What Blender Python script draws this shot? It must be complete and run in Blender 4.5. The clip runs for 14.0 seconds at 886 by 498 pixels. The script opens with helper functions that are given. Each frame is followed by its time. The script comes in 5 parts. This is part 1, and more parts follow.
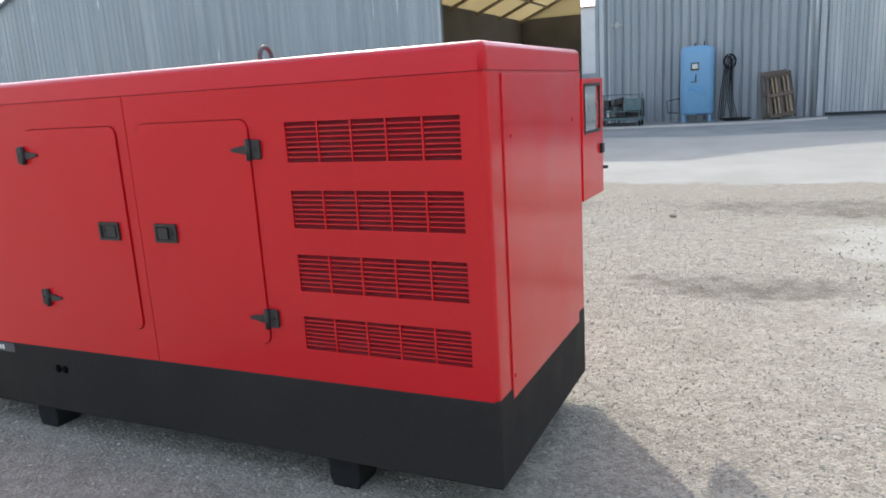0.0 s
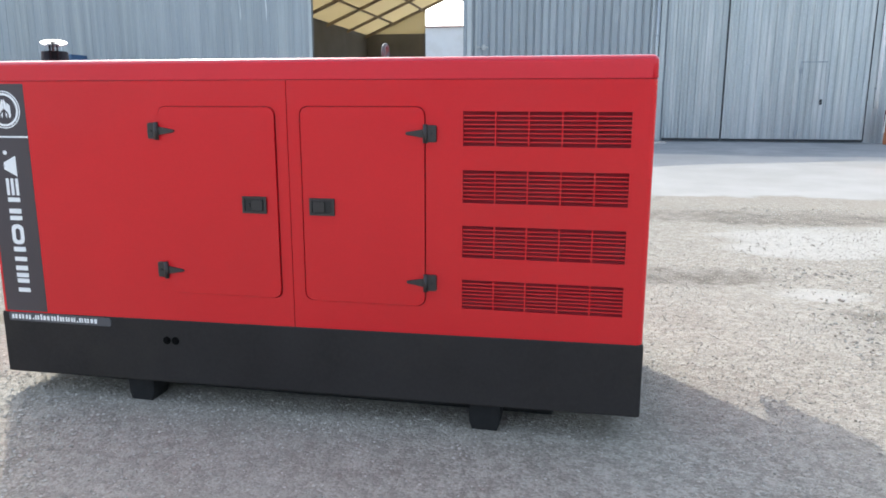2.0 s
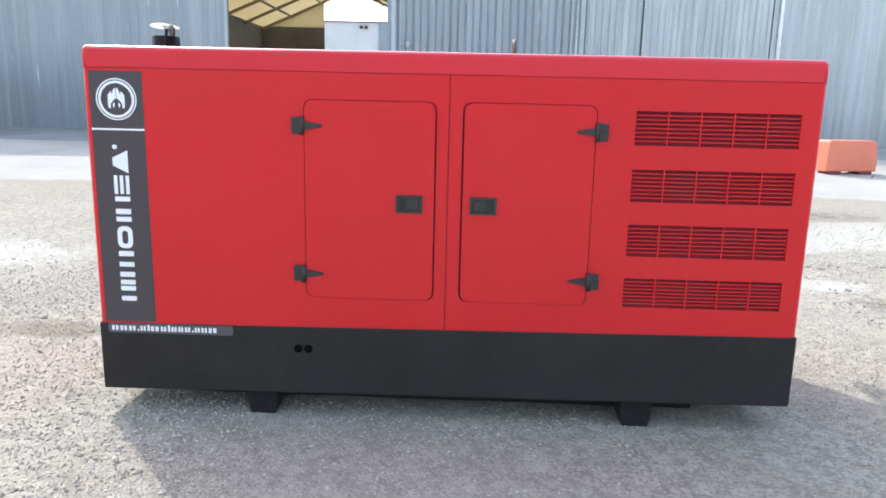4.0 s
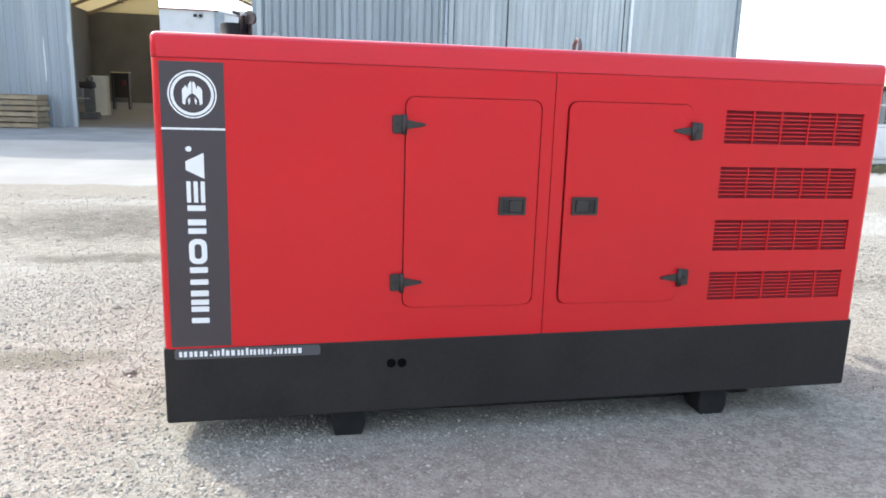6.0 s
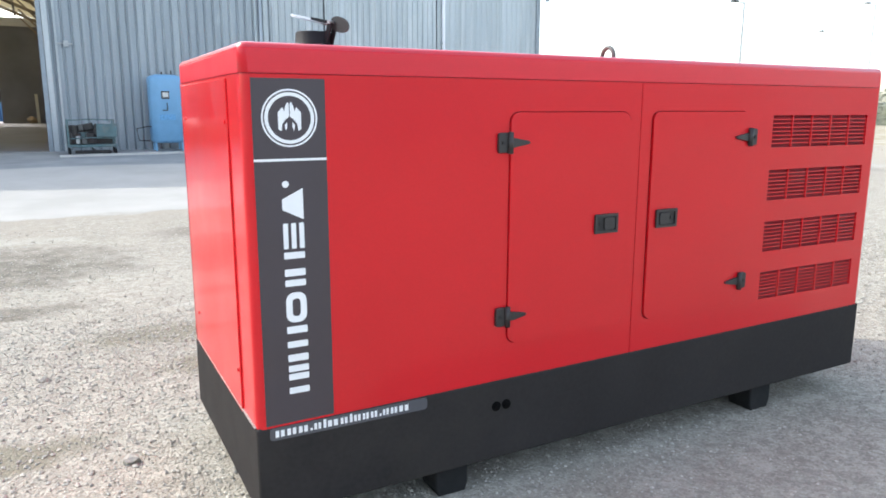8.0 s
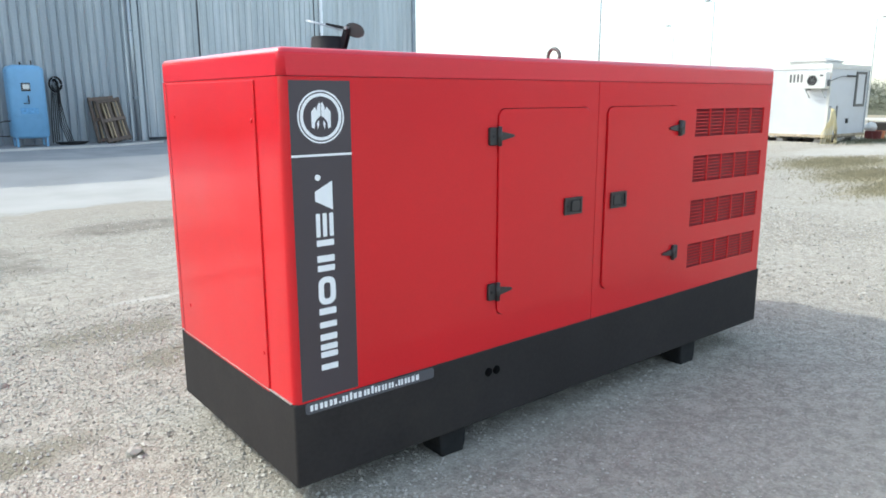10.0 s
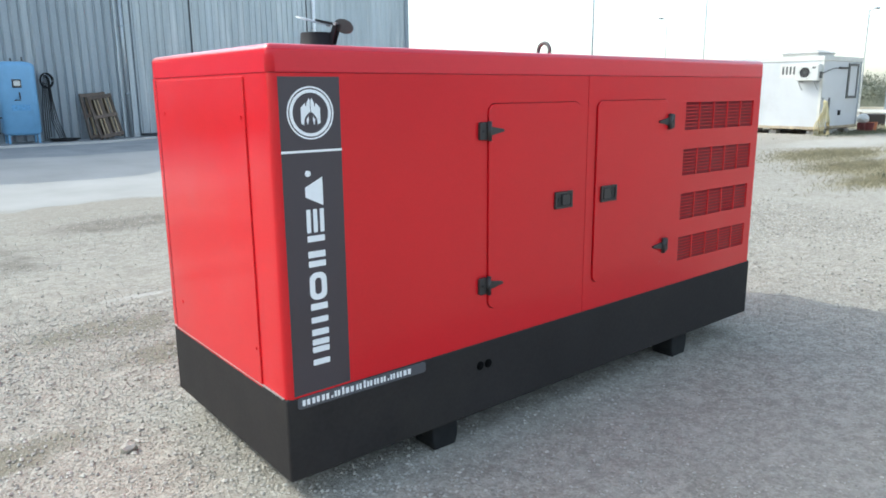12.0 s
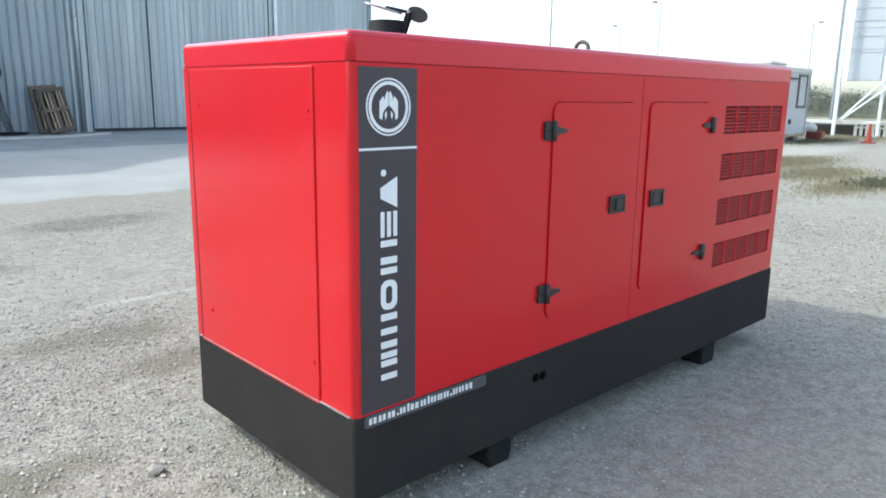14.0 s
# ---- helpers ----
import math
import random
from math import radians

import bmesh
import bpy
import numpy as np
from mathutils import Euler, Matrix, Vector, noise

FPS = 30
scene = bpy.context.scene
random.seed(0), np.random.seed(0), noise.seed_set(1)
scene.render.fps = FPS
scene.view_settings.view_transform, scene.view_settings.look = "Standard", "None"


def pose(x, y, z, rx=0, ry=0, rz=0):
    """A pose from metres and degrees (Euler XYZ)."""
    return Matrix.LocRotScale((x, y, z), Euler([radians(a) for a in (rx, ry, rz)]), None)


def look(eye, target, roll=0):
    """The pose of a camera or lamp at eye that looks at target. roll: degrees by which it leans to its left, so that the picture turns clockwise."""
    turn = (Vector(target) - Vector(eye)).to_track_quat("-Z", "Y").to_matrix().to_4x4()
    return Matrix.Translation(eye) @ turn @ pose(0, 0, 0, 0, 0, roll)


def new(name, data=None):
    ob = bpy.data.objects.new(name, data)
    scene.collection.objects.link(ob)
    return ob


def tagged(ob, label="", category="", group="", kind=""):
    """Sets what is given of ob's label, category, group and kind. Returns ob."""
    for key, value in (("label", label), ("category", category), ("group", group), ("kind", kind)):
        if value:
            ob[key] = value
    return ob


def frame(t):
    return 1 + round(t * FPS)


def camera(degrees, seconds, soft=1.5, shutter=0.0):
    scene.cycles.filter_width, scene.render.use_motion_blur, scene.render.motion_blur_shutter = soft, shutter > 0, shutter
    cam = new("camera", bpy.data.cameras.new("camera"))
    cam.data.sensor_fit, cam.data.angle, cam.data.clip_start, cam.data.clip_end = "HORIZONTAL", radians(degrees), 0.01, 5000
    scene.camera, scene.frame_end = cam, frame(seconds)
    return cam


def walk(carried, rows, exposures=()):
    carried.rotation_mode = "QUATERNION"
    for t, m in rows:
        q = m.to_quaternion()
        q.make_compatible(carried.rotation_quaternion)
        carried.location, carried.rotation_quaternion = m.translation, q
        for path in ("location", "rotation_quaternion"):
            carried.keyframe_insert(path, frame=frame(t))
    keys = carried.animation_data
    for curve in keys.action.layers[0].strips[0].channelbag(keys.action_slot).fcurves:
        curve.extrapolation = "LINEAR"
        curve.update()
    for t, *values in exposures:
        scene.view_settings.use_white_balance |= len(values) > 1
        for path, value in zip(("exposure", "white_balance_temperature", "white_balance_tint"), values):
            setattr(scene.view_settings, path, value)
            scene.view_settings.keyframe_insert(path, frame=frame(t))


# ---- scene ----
cam = camera(63.0, 14.0, 1.75)
PATH = [
    (0, (0.036, -0.017, 1.479), (-0.777, 1.761, 1.057), -3.4),
    (0.5, (-0.184, -0.302, 1.471), (-0.75, 1.569, 1.051), -2.3),
    (1, (-0.45, -0.532, 1.451), (-0.963, 1.367, 1.089), -0.2),
    (1.5, (-0.782, -0.715, 1.464), (-1.313, 1.178, 1.098), -1.4),
    (2, (-1.108, -0.907, 1.448), (-1.455, 1.022, 1.048), 0.1),
    (2.5, (-1.385, -1.028, 1.459), (-1.687, 0.91, 1.066), 0.7),
    (3, (-1.732, -1.007, 1.454), (-1.936, 0.947, 1.08), -0.7),
    (3.2, (-1.861, -0.997, 1.452), (-2.032, 0.958, 1.07), 0.8),
    (3.7, (-2.182, -0.985, 1.441), (-2.248, 0.972, 1.046), 1.3),
    (4.25, (-2.503, -0.962, 1.430), (-2.496, 0.992, 1.018), 1.5),
    (4.8, (-2.812, -0.928, 1.422), (-2.720, 1.022, 0.995), 1.5),
    (5.3, (-3.116, -0.88, 1.422), (-2.863, 1.055, 0.986), 1.5),
    (5.5, (-3.243, -0.857, 1.433), (-2.904, 1.067, 1.005), 1.4),
    (6, (-3.491, -0.735, 1.42), (-3.069, 1.177, 1.012), 1.8),
    (6.5, (-3.738, -0.509, 1.431), (-3.286, 1.399, 1.036), 3.0),
    (7, (-4.031, -0.314, 1.415), (-3.373, 1.544, 1.073), 1.3),
    (7.5, (-4.296, -0.186, 1.432), (-3.451, 1.585, 1.046), 3.4),
    (8, (-4.533, -0.022, 1.436), (-3.581, 1.695, 1.054), 0.1),
    (8.5, (-4.775, 0.032, 1.465), (-3.708, 1.699, 1.179), -0.0),
    (9, (-5.065, 0.039, 1.468), (-3.816, 1.559, 1.108), 1.2),
    (9.2, (-5.119, 0.035, 1.465), (-3.88, 1.555, 1.073), 0.6),
    (11.3, (-5.103, 0.005, 1.469), (-3.849, 1.506, 1.05), -0.7),
    (11.5, (-5.107, 0.001, 1.468), (-3.851, 1.5, 1.048), -0.5),
    (12, (-5.11, -0.001, 1.471), (-3.857, 1.5, 1.047), -0.5),
    (12.5, (-5.131, 0.013, 1.473), (-3.891, 1.528, 1.066), -1.0),
    (13, (-5.223, 0.069, 1.455), (-4.022, 1.607, 1.018), -0.9),
    (13.5, (-5.26, 0.242, 1.441), (-3.987, 1.722, 1.005), -1.7),
    (14, (-5.326, 0.433, 1.446), (-3.966, 1.839, 1.028), 0.8),
]
EXPOSURES = [(0.0, 1.43, 6750, 8), (1.5, 1.52, 6600, 8), (3.0, 1.92, 6500, 8), (6.5, 1.92, 6600, 8), (8.5, 1.86, 6600, 6), (9.2, 1.78, 6500, 4), (11.5, 1.52, 6300, 2), (12.8, 1.55, 6250, 2), (14.0, 1.49, 6150, 2)]
walk(cam, [(t, look(eye, target, roll)) for t, eye, target, roll in PATH], EXPOSURES)


# ---- light ----
SUN_EL, SUN_DIR = 43.0, (-0.61, 0.79)          # the sun stands behind the hangar, ahead and to the side
world = bpy.data.worlds.new("sky")
scene.world = world
world.use_nodes = True
sky = world.node_tree.nodes.new("ShaderNodeTexSky")
sky.sky_type, sky.sun_disc = "NISHITA", False
sky.sun_elevation, sky.sun_rotation = radians(SUN_EL), math.atan2(SUN_DIR[0], SUN_DIR[1])
sky.air_density, sky.dust_density, sky.ozone_density = 1.0, 1.6, 1.0
haze = world.node_tree.nodes.new("ShaderNodeHueSaturation")   # thin bright haze takes colour out of the sky
haze.inputs["Saturation"].default_value = 0.70
world.node_tree.links.new(sky.outputs[0], haze.inputs["Color"])
world.node_tree.links.new(haze.outputs[0], world.node_tree.nodes["Background"].inputs[0])
world.node_tree.nodes["Background"].inputs[1].default_value = 0.134
sun = new("sun", bpy.data.lights.new("sun", "SUN"))
sun.data.energy, sun.data.angle, sun.data.color = 0.80, radians(0.6), (1.0, 0.96, 0.90)
c = math.cos(radians(SUN_EL))
sun.matrix_world = look((SUN_DIR[0] * c * 40, SUN_DIR[1] * c * 40, 40 * math.sin(radians(SUN_EL))), (0, 0, 0))


# ---- materials ----
def material(name, base, rough=0.6, metal=0.0, vary=0.15, scale=6.0, grain=60.0, bump=0.1, coat=0.0, per_object=0.0, dirt=None, dirt_amount=0.35, dirt_scale=1.2, stretch=None, spec=0.5, drips=0.0, coat_rough=0.12, wave=0.0):
    """A surface with colour variation at two scales, roughness variation and fine relief."""
    m = bpy.data.materials.new(name)
    m.use_nodes = True
    nt = m.node_tree
    n, link = nt.nodes, nt.links.new
    b = n["Principled BSDF"]
    geo = n.new("ShaderNodeNewGeometry")
    vec = geo.outputs["Position"]
    if stretch:
        vm = n.new("ShaderNodeVectorMath")
        vm.operation = "MULTIPLY"
        vm.inputs[1].default_value = stretch
        link(vec, vm.inputs[0])
        vec = vm.outputs[0]
    n1, n2 = n.new("ShaderNodeTexNoise"), n.new("ShaderNodeTexNoise")
    n1.inputs["Scale"].default_value, n1.inputs["Detail"].default_value = scale, 5
    n2.inputs["Scale"].default_value, n2.inputs["Detail"].default_value = grain, 3
    link(vec, n1.inputs["Vector"])
    link(geo.outputs["Position"], n2.inputs["Vector"])
    add = n.new("ShaderNodeMath")
    add.operation = "ADD"
    link(n1.outputs[0], add.inputs[0])
    half = n.new("ShaderNodeMath")
    half.operation = "MULTIPLY"
    half.inputs[1].default_value = 0.5
    link(n2.outputs[0], half.inputs[0])
    link(half.outputs[0], add.inputs[1])
    ramp = n.new("ShaderNodeMapRange")
    ramp.inputs["From Min"].default_value, ramp.inputs["From Max"].default_value = 0.45, 1.05
    ramp.inputs["To Min"].default_value, ramp.inputs["To Max"].default_value = 1 - vary, 1 + vary
    link(add.outputs[0], ramp.inputs["Value"])
    value = ramp.outputs[0]
    if per_object:
        info = n.new("ShaderNodeObjectInfo")
        mr = n.new("ShaderNodeMapRange")
        mr.inputs["To Min"].default_value, mr.inputs["To Max"].default_value = 1 - per_object, 1 + per_object
        link(info.outputs["Random"], mr.inputs["Value"])
        mul = n.new("ShaderNodeMath")
        mul.operation = "MULTIPLY"
        link(value, mul.inputs[0])
        link(mr.outputs[0], mul.inputs[1])
        value = mul.outputs[0]
    col = n.new("ShaderNodeVectorMath")
    col.operation = "SCALE"
    col.inputs[0].default_value = base
    link(value, col.inputs["Scale"])
    out = col.outputs[0]
    if dirt:
        n3 = n.new("ShaderNodeTexNoise")
        n3.inputs["Scale"].default_value, n3.inputs["Detail"].default_value, n3.inputs["Roughness"].default_value = dirt_scale, 7, 0.65
        link(vec, n3.inputs["Vector"])
        mr = n.new("ShaderNodeMapRange")
        mr.inputs["From Min"].default_value, mr.inputs["From Max"].default_value = 0.48, 0.72
        mr.inputs["To Max"].default_value = dirt_amount
        link(n3.outputs[0], mr.inputs["Value"])
        mix = n.new("ShaderNodeMix")
        mix.data_type = "RGBA"
        mix.inputs["B"].default_value = (*dirt, 1)
        for s in mix.inputs:
            if s.type == "RGBA" and s.name == "A":
                link(out, s)
            if s.type == "RGBA" and s.name == "B":
                s.default_value = (*dirt, 1)
        link(mr.outputs[0], mix.inputs[0])
        out = [s for s in mix.outputs if s.type == "RGBA"][0]
    if drips:
        vd, nd, md, mx = n.new("ShaderNodeVectorMath"), n.new("ShaderNodeTexNoise"), n.new("ShaderNodeMapRange"), n.new("ShaderNodeMix")
        vd.operation, mx.data_type = "MULTIPLY", "RGBA"
        vd.inputs[1].default_value = (7.0, 1.0, 0.45)
        nd.inputs["Scale"].default_value, nd.inputs["Detail"].default_value = 1.0, 3
        md.inputs["From Min"].default_value, md.inputs["From Max"].default_value, md.inputs["To Max"].default_value = 0.70, 0.74, drips
        link(geo.outputs["Position"], vd.inputs[0])
        link(vd.outputs[0], nd.inputs["Vector"])
        link(nd.outputs[0], md.inputs["Value"])
        link(md.outputs[0], mx.inputs[0])
        sockets = [k for k in mx.inputs if k.type == "RGBA"]
        link(out, sockets[0])
        sockets[1].default_value = (0.85, 0.88, 0.90, 1)
        out = [k for k in mx.outputs if k.type == "RGBA"][0]
    link(out, b.inputs["Base Color"])
    rr = n.new("ShaderNodeMapRange")
    rr.inputs["From Min"].default_value, rr.inputs["From Max"].default_value = 0.3, 0.7
    rr.inputs["To Min"].default_value, rr.inputs["To Max"].default_value = max(0.02, rough * 0.8), min(1, rough * 1.2)
    link(n1.outputs[0], rr.inputs["Value"])
    link(rr.outputs[0], b.inputs["Roughness"])
    b.inputs["Metallic"].default_value = metal
    b.inputs["Coat Weight"].default_value = coat
    b.inputs["Coat Roughness"].default_value = coat_rough
    b.inputs["Specular IOR Level"].default_value = spec
    if wave:
        # slight buckling of the sheet, half a metre from crest to crest
        nw, bw = n.new("ShaderNodeTexNoise"), n.new("ShaderNodeBump")
        nw.inputs["Scale"].default_value, nw.inputs["Detail"].default_value = 2.2, 1.5
        bw.inputs["Strength"].default_value, bw.inputs["Distance"].default_value = 1.0, wave
        link(geo.outputs["Position"], nw.inputs["Vector"])
        link(nw.outputs[0], bw.inputs["Height"])
        link(bw.outputs[0], b.inputs["Normal"])
        link(bw.outputs[0], b.inputs["Coat Normal"])
    if bump:
        bp = n.new("ShaderNodeBump")
        bp.inputs["Strength"].default_value, bp.inputs["Distance"].default_value = bump, 0.01
        link(n2.outputs[0], bp.inputs["Height"])
        link(bp.outputs[0], b.inputs["Normal"])
    return m


red = material("red_paint", (0.66, 0.0105, 0.0185), 0.4, vary=0.05, scale=1.6, grain=90, bump=0, coat=0.7, spec=0.1, coat_rough=0.11, wave=0.009)
# lid red is bluer than the panels: reflected sky is put into its colour
red_lid = material("sky_tinted_red_lid_paint", (0.68, 0.0105, 0.026), 0.4, vary=0.05, scale=1.6, grain=90, bump=0, coat=0.65, spec=0.1, coat_rough=0.24)
# glossier copy of the red, boosted to force the sun's glint on the bevel
red_edge = material("rim_glint_red_paint", (0.64, 0.005, 0.020), 0.35, vary=0.1, scale=5, bump=0, coat=1.0, spec=0.6, coat_rough=0.30)
# darker copy of the red: shade of slots, gaps and seams in its colour
red_dark = material("red_paint_shaded", (0.34, 0.010, 0.022), 0.7, vary=0.2)
charcoal = material("charcoal_frame_paint", (0.0365, 0.033, 0.0318), 0.75, vary=0.2, scale=3, bump=0.06, dirt=(0.075, 0.066, 0.052), dirt_amount=0.22, dirt_scale=2.5, spec=0.08)
film_grey = material("dark_grey_film", (0.060, 0.047, 0.053), 0.45, vary=0.05, bump=0.01)
film_white = material("white_film", (0.88, 0.88, 0.88), 0.4, vary=0.03, bump=0.01)
strip_grey = material("grey_strip_film", (0.085, 0.085, 0.095), 0.4, vary=0.05, bump=0.01)
plastic_dark = material("dark_grey_plastic", (0.032, 0.028, 0.027), 0.45, vary=0.12, bump=0.04)
plastic_black = material("black_plastic", (0.014, 0.013, 0.013), 0.5, vary=0.15, bump=0.04)
collar_black = material("matt_black_collar", (0.016, 0.016, 0.018), 0.75, vary=0.2, bump=0.05, spec=0.25)
machine_grey = material("grey_machine_paint", (0.12, 0.12, 0.115), 0.5, vary=0.2, dirt=(0.05, 0.045, 0.04), dirt_amount=0.5, dirt_scale=4)
rubber = material("black_rubber", (0.008, 0.008, 0.008), 0.85, vary=0.2, bump=0.1)
# near black that stands for the dark inside of two holes
hole_black = material("black_hole_disc", (0.003, 0.003, 0.003), 0.9, vary=0.1, bump=0, spec=0.1)
steel = material("bare_steel", (0.55, 0.54, 0.52), 0.32, metal=0.9, vary=0.12, bump=0.03)
flap_steel = material("weathered_flap_steel", (0.36, 0.37, 0.38), 0.45, metal=0.6, vary=0.2, bump=0.05)
steel_dull = material("dull_galvanised_steel", (0.42, 0.43, 0.43), 0.5, metal=0.6, vary=0.2, bump=0.05)
worn_edge = material("worn_bare_edge", (0.40, 0.37, 0.35), 0.5, metal=0.2, vary=0.45, scale=14, bump=0.1)
cladding = material("galvanised_cladding", (0.29, 0.325, 0.352), 0.42, metal=0.35, vary=0.13, scale=0.9, grain=25, bump=0.05, per_object=0.06, dirt=(0.54, 0.575, 0.59), dirt_amount=0.42, dirt_scale=0.8, stretch=(3.2, 1.0, 0.12), drips=0.7)
cladding_plain = material("galvanised_cladding_clean", (0.29, 0.325, 0.352), 0.42, metal=0.35, vary=0.13, scale=0.9, grain=25, bump=0.05, per_object=0.06, dirt=(0.54, 0.575, 0.59), dirt_amount=0.5, dirt_scale=0.8, stretch=(3.2, 1.0, 0.12), drips=0.12)
cladding_gate = material("galvanised_gate_sheet", (0.385, 0.42, 0.44), 0.38, metal=0.40, vary=0.20, scale=0.9, grain=25, bump=0.05, per_object=0.08, dirt=(0.64, 0.65, 0.65), dirt_amount=0.65, dirt_scale=1.2, stretch=(4.5, 1.0, 0.22))
trim_grey = material("grey_steel_trim", (0.30, 0.34, 0.37), 0.5, metal=0.2, vary=0.15, dirt=(0.12, 0.12, 0.12), dirt_amount=0.4)
seam_dark = material("dark_joint", (0.035, 0.04, 0.045), 0.8)
white_pipe = material("white_pvc_pipe", (0.88, 0.89, 0.89), 0.4, vary=0.06, dirt=(0.5, 0.48, 0.44), dirt_amount=0.2)
hall_dark = material("sooty_hall_wall", (0.19, 0.195, 0.22), 0.85, vary=0.3, scale=0.8, bump=0.1, dirt=(0.21, 0.205, 0.215), dirt_amount=0.5, dirt_scale=0.5)
hall_floor_mat = material("dusty_hall_floor", (0.19, 0.185, 0.195), 0.8, vary=0.25, scale=0.7, dirt=(0.12, 0.105, 0.09), dirt_amount=0.6, dirt_scale=0.4)
truss_mat = material("brown_truss_steel", (0.30, 0.25, 0.20), 0.7, vary=0.2)
tank_blue = material("light_blue_tank_paint", (0.195, 0.41, 0.63), 0.42, vary=0.07, scale=2, dirt=(0.10, 0.22, 0.36), dirt_amount=0.4, dirt_scale=2.0)
tank_faded = material("faded_tank_lettering", (0.13, 0.34, 0.58), 0.5, vary=0.25, scale=20)
rack_blue = material("deep_blue_paint", (0.040, 0.105, 0.215), 0.5, vary=0.15, dirt=(0.1, 0.1, 0.11), dirt_amount=0.3)
wood = material("weathered_pallet_wood", (0.22, 0.155, 0.105), 0.85, vary=0.3, scale=4, grain=40, bump=0.3, per_object=0.25, stretch=(6, 6, 0.8))
wood_dark = material("dark_weathered_wood", (0.125, 0.095, 0.075), 0.9, vary=0.35, scale=5, grain=40, bump=0.3, per_object=0.3, stretch=(6, 6, 0.8))
wood_pale = material("grey_brown_boards", (0.34, 0.26, 0.17), 0.85, vary=0.3, scale=4, grain=40, bump=0.3, per_object=0.2)
white_wall = material("white_sandwich_panel", (0.63, 0.635, 0.64), 0.5, vary=0.05, scale=1.2, dirt=(0.48, 0.46, 0.42), dirt_amount=0.4, dirt_scale=0.8)
board_grey = material("grey_white_board", (0.50, 0.53, 0.55), 0.6, vary=0.08, scale=0.6, dirt=(0.48, 0.50, 0.52), dirt_amount=0.4, dirt_scale=0.8)
off_white = material("off_white_casing", (0.70, 0.69, 0.64), 0.5, vary=0.06, dirt=(0.45, 0.42, 0.36), dirt_amount=0.3, dirt_scale=3)
orange = material("orange_paint", (0.55, 0.19, 0.085), 0.5, vary=0.1, dirt=(0.3, 0.1, 0.05), dirt_amount=0.4, dirt_scale=3)
orange_plastic = material("salmon_plastic", (0.80, 0.23, 0.14), 0.5, vary=0.06, dirt=(0.5, 0.2, 0.14), dirt_amount=0.3)
# paled grey for the far lamps: the bright sky's glare is in the colour
pole_grey = material("glare_paled_pole_paint", (0.42, 0.43, 0.43), 0.6, vary=0.08)
roller_brown = material("dark_brown_roller_door", (0.032, 0.024, 0.022), 0.6, vary=0.15)
cone_red = material("faded_red_cone_plastic", (0.44, 0.075, 0.045), 0.6, vary=0.12)
maroon = material("maroon_paint", (0.16, 0.03, 0.035), 0.5, vary=0.12)
teal = material("worn_green_blue_paint", (0.10, 0.17, 0.18), 0.6, vary=0.3, scale=8, dirt=(0.22, 0.18, 0.14), dirt_amount=0.6, dirt_scale=5)
yellow_hose = material("yellow_hose_rubber", (0.62, 0.53, 0.30), 0.6, vary=0.15)
bottle_blue = material("blue_bottle_paint", (0.06, 0.19, 0.40), 0.4, vary=0.1)
bottle_red = material("dull_red_bottle_paint", (0.15, 0.028, 0.026), 0.5, vary=0.15)
# green lightened and greyed: distance haze is put into the leaf colour
leaf_mat = material("hazed_leaf_green", (0.15, 0.16, 0.115), 0.7, vary=0.35, scale=1.5, bump=0)
dry_grass = material("dry_grass", (0.33, 0.295, 0.195), 0.9, vary=0.3, scale=3, bump=0)
green_grass = material("weed_green", (0.15, 0.155, 0.095), 0.8, vary=0.35, scale=3, bump=0)
stone_mat = material("gravel_stone", (0.44, 0.405, 0.345), 0.9, vary=0.2, scale=40, grain=200, bump=0.2)
rust_edge = material("rust_stained_steel", (0.52, 0.43, 0.30), 0.75, vary=0.35, scale=5, bump=0.15, dirt=(0.16, 0.08, 0.035), dirt_amount=0.5, dirt_scale=3.0)
concrete = material("pale_concrete", (0.55, 0.53, 0.49), 0.85, vary=0.15, scale=1.5, bump=0.2)
car_white = material("white_car_paint", (0.78, 0.78, 0.78), 0.3, vary=0.03, coat=0.4, bump=0)


def glass_material(name, tint, rough):
    m = bpy.data.materials.new(name)
    m.use_nodes = True
    b = m.node_tree.nodes["Principled BSDF"]
    b.inputs["Base Color"].default_value, b.inputs["Roughness"].default_value = (*tint, 1), rough
    b.inputs["Transmission Weight"].default_value, b.inputs["IOR"].default_value = 0.85, 1.45
    return m


window_glass = glass_material("clear_window_glass", (0.85, 0.9, 0.9), 0.05)
dark_glass = material("dark_window_glass", (0.02, 0.025, 0.03), 0.08, vary=0.05, bump=0)


def sheet_translucent(name, dark, light):
    m = bpy.data.materials.new(name)
    m.use_nodes = True
    nt = m.node_tree
    b, out = nt.nodes["Principled BSDF"], nt.nodes["Material Output"]
    tr, mix, no = nt.nodes.new("ShaderNodeBsdfTranslucent"), nt.nodes.new("ShaderNodeMixShader"), nt.nodes.new("ShaderNodeTexNoise")
    no.inputs["Scale"].default_value = 0.7
    ramp = nt.nodes.new("ShaderNodeValToRGB")
    ramp.color_ramp.elements[0].color, ramp.color_ramp.elements[1].color = (*dark, 1), (*light, 1)
    nt.links.new(no.outputs[0], ramp.inputs[0])
    nt.links.new(ramp.outputs[0], b.inputs["Base Color"])
    nt.links.new(ramp.outputs[0], tr.inputs[0])
    mix.inputs[0].default_value = 0.62
    nt.links.new(b.outputs[0], mix.inputs[1])
    nt.links.new(tr.outputs[0], mix.inputs[2])
    nt.links.new(mix.outputs[0], out.inputs[0])
    b.inputs["Roughness"].default_value = 0.7
    return m


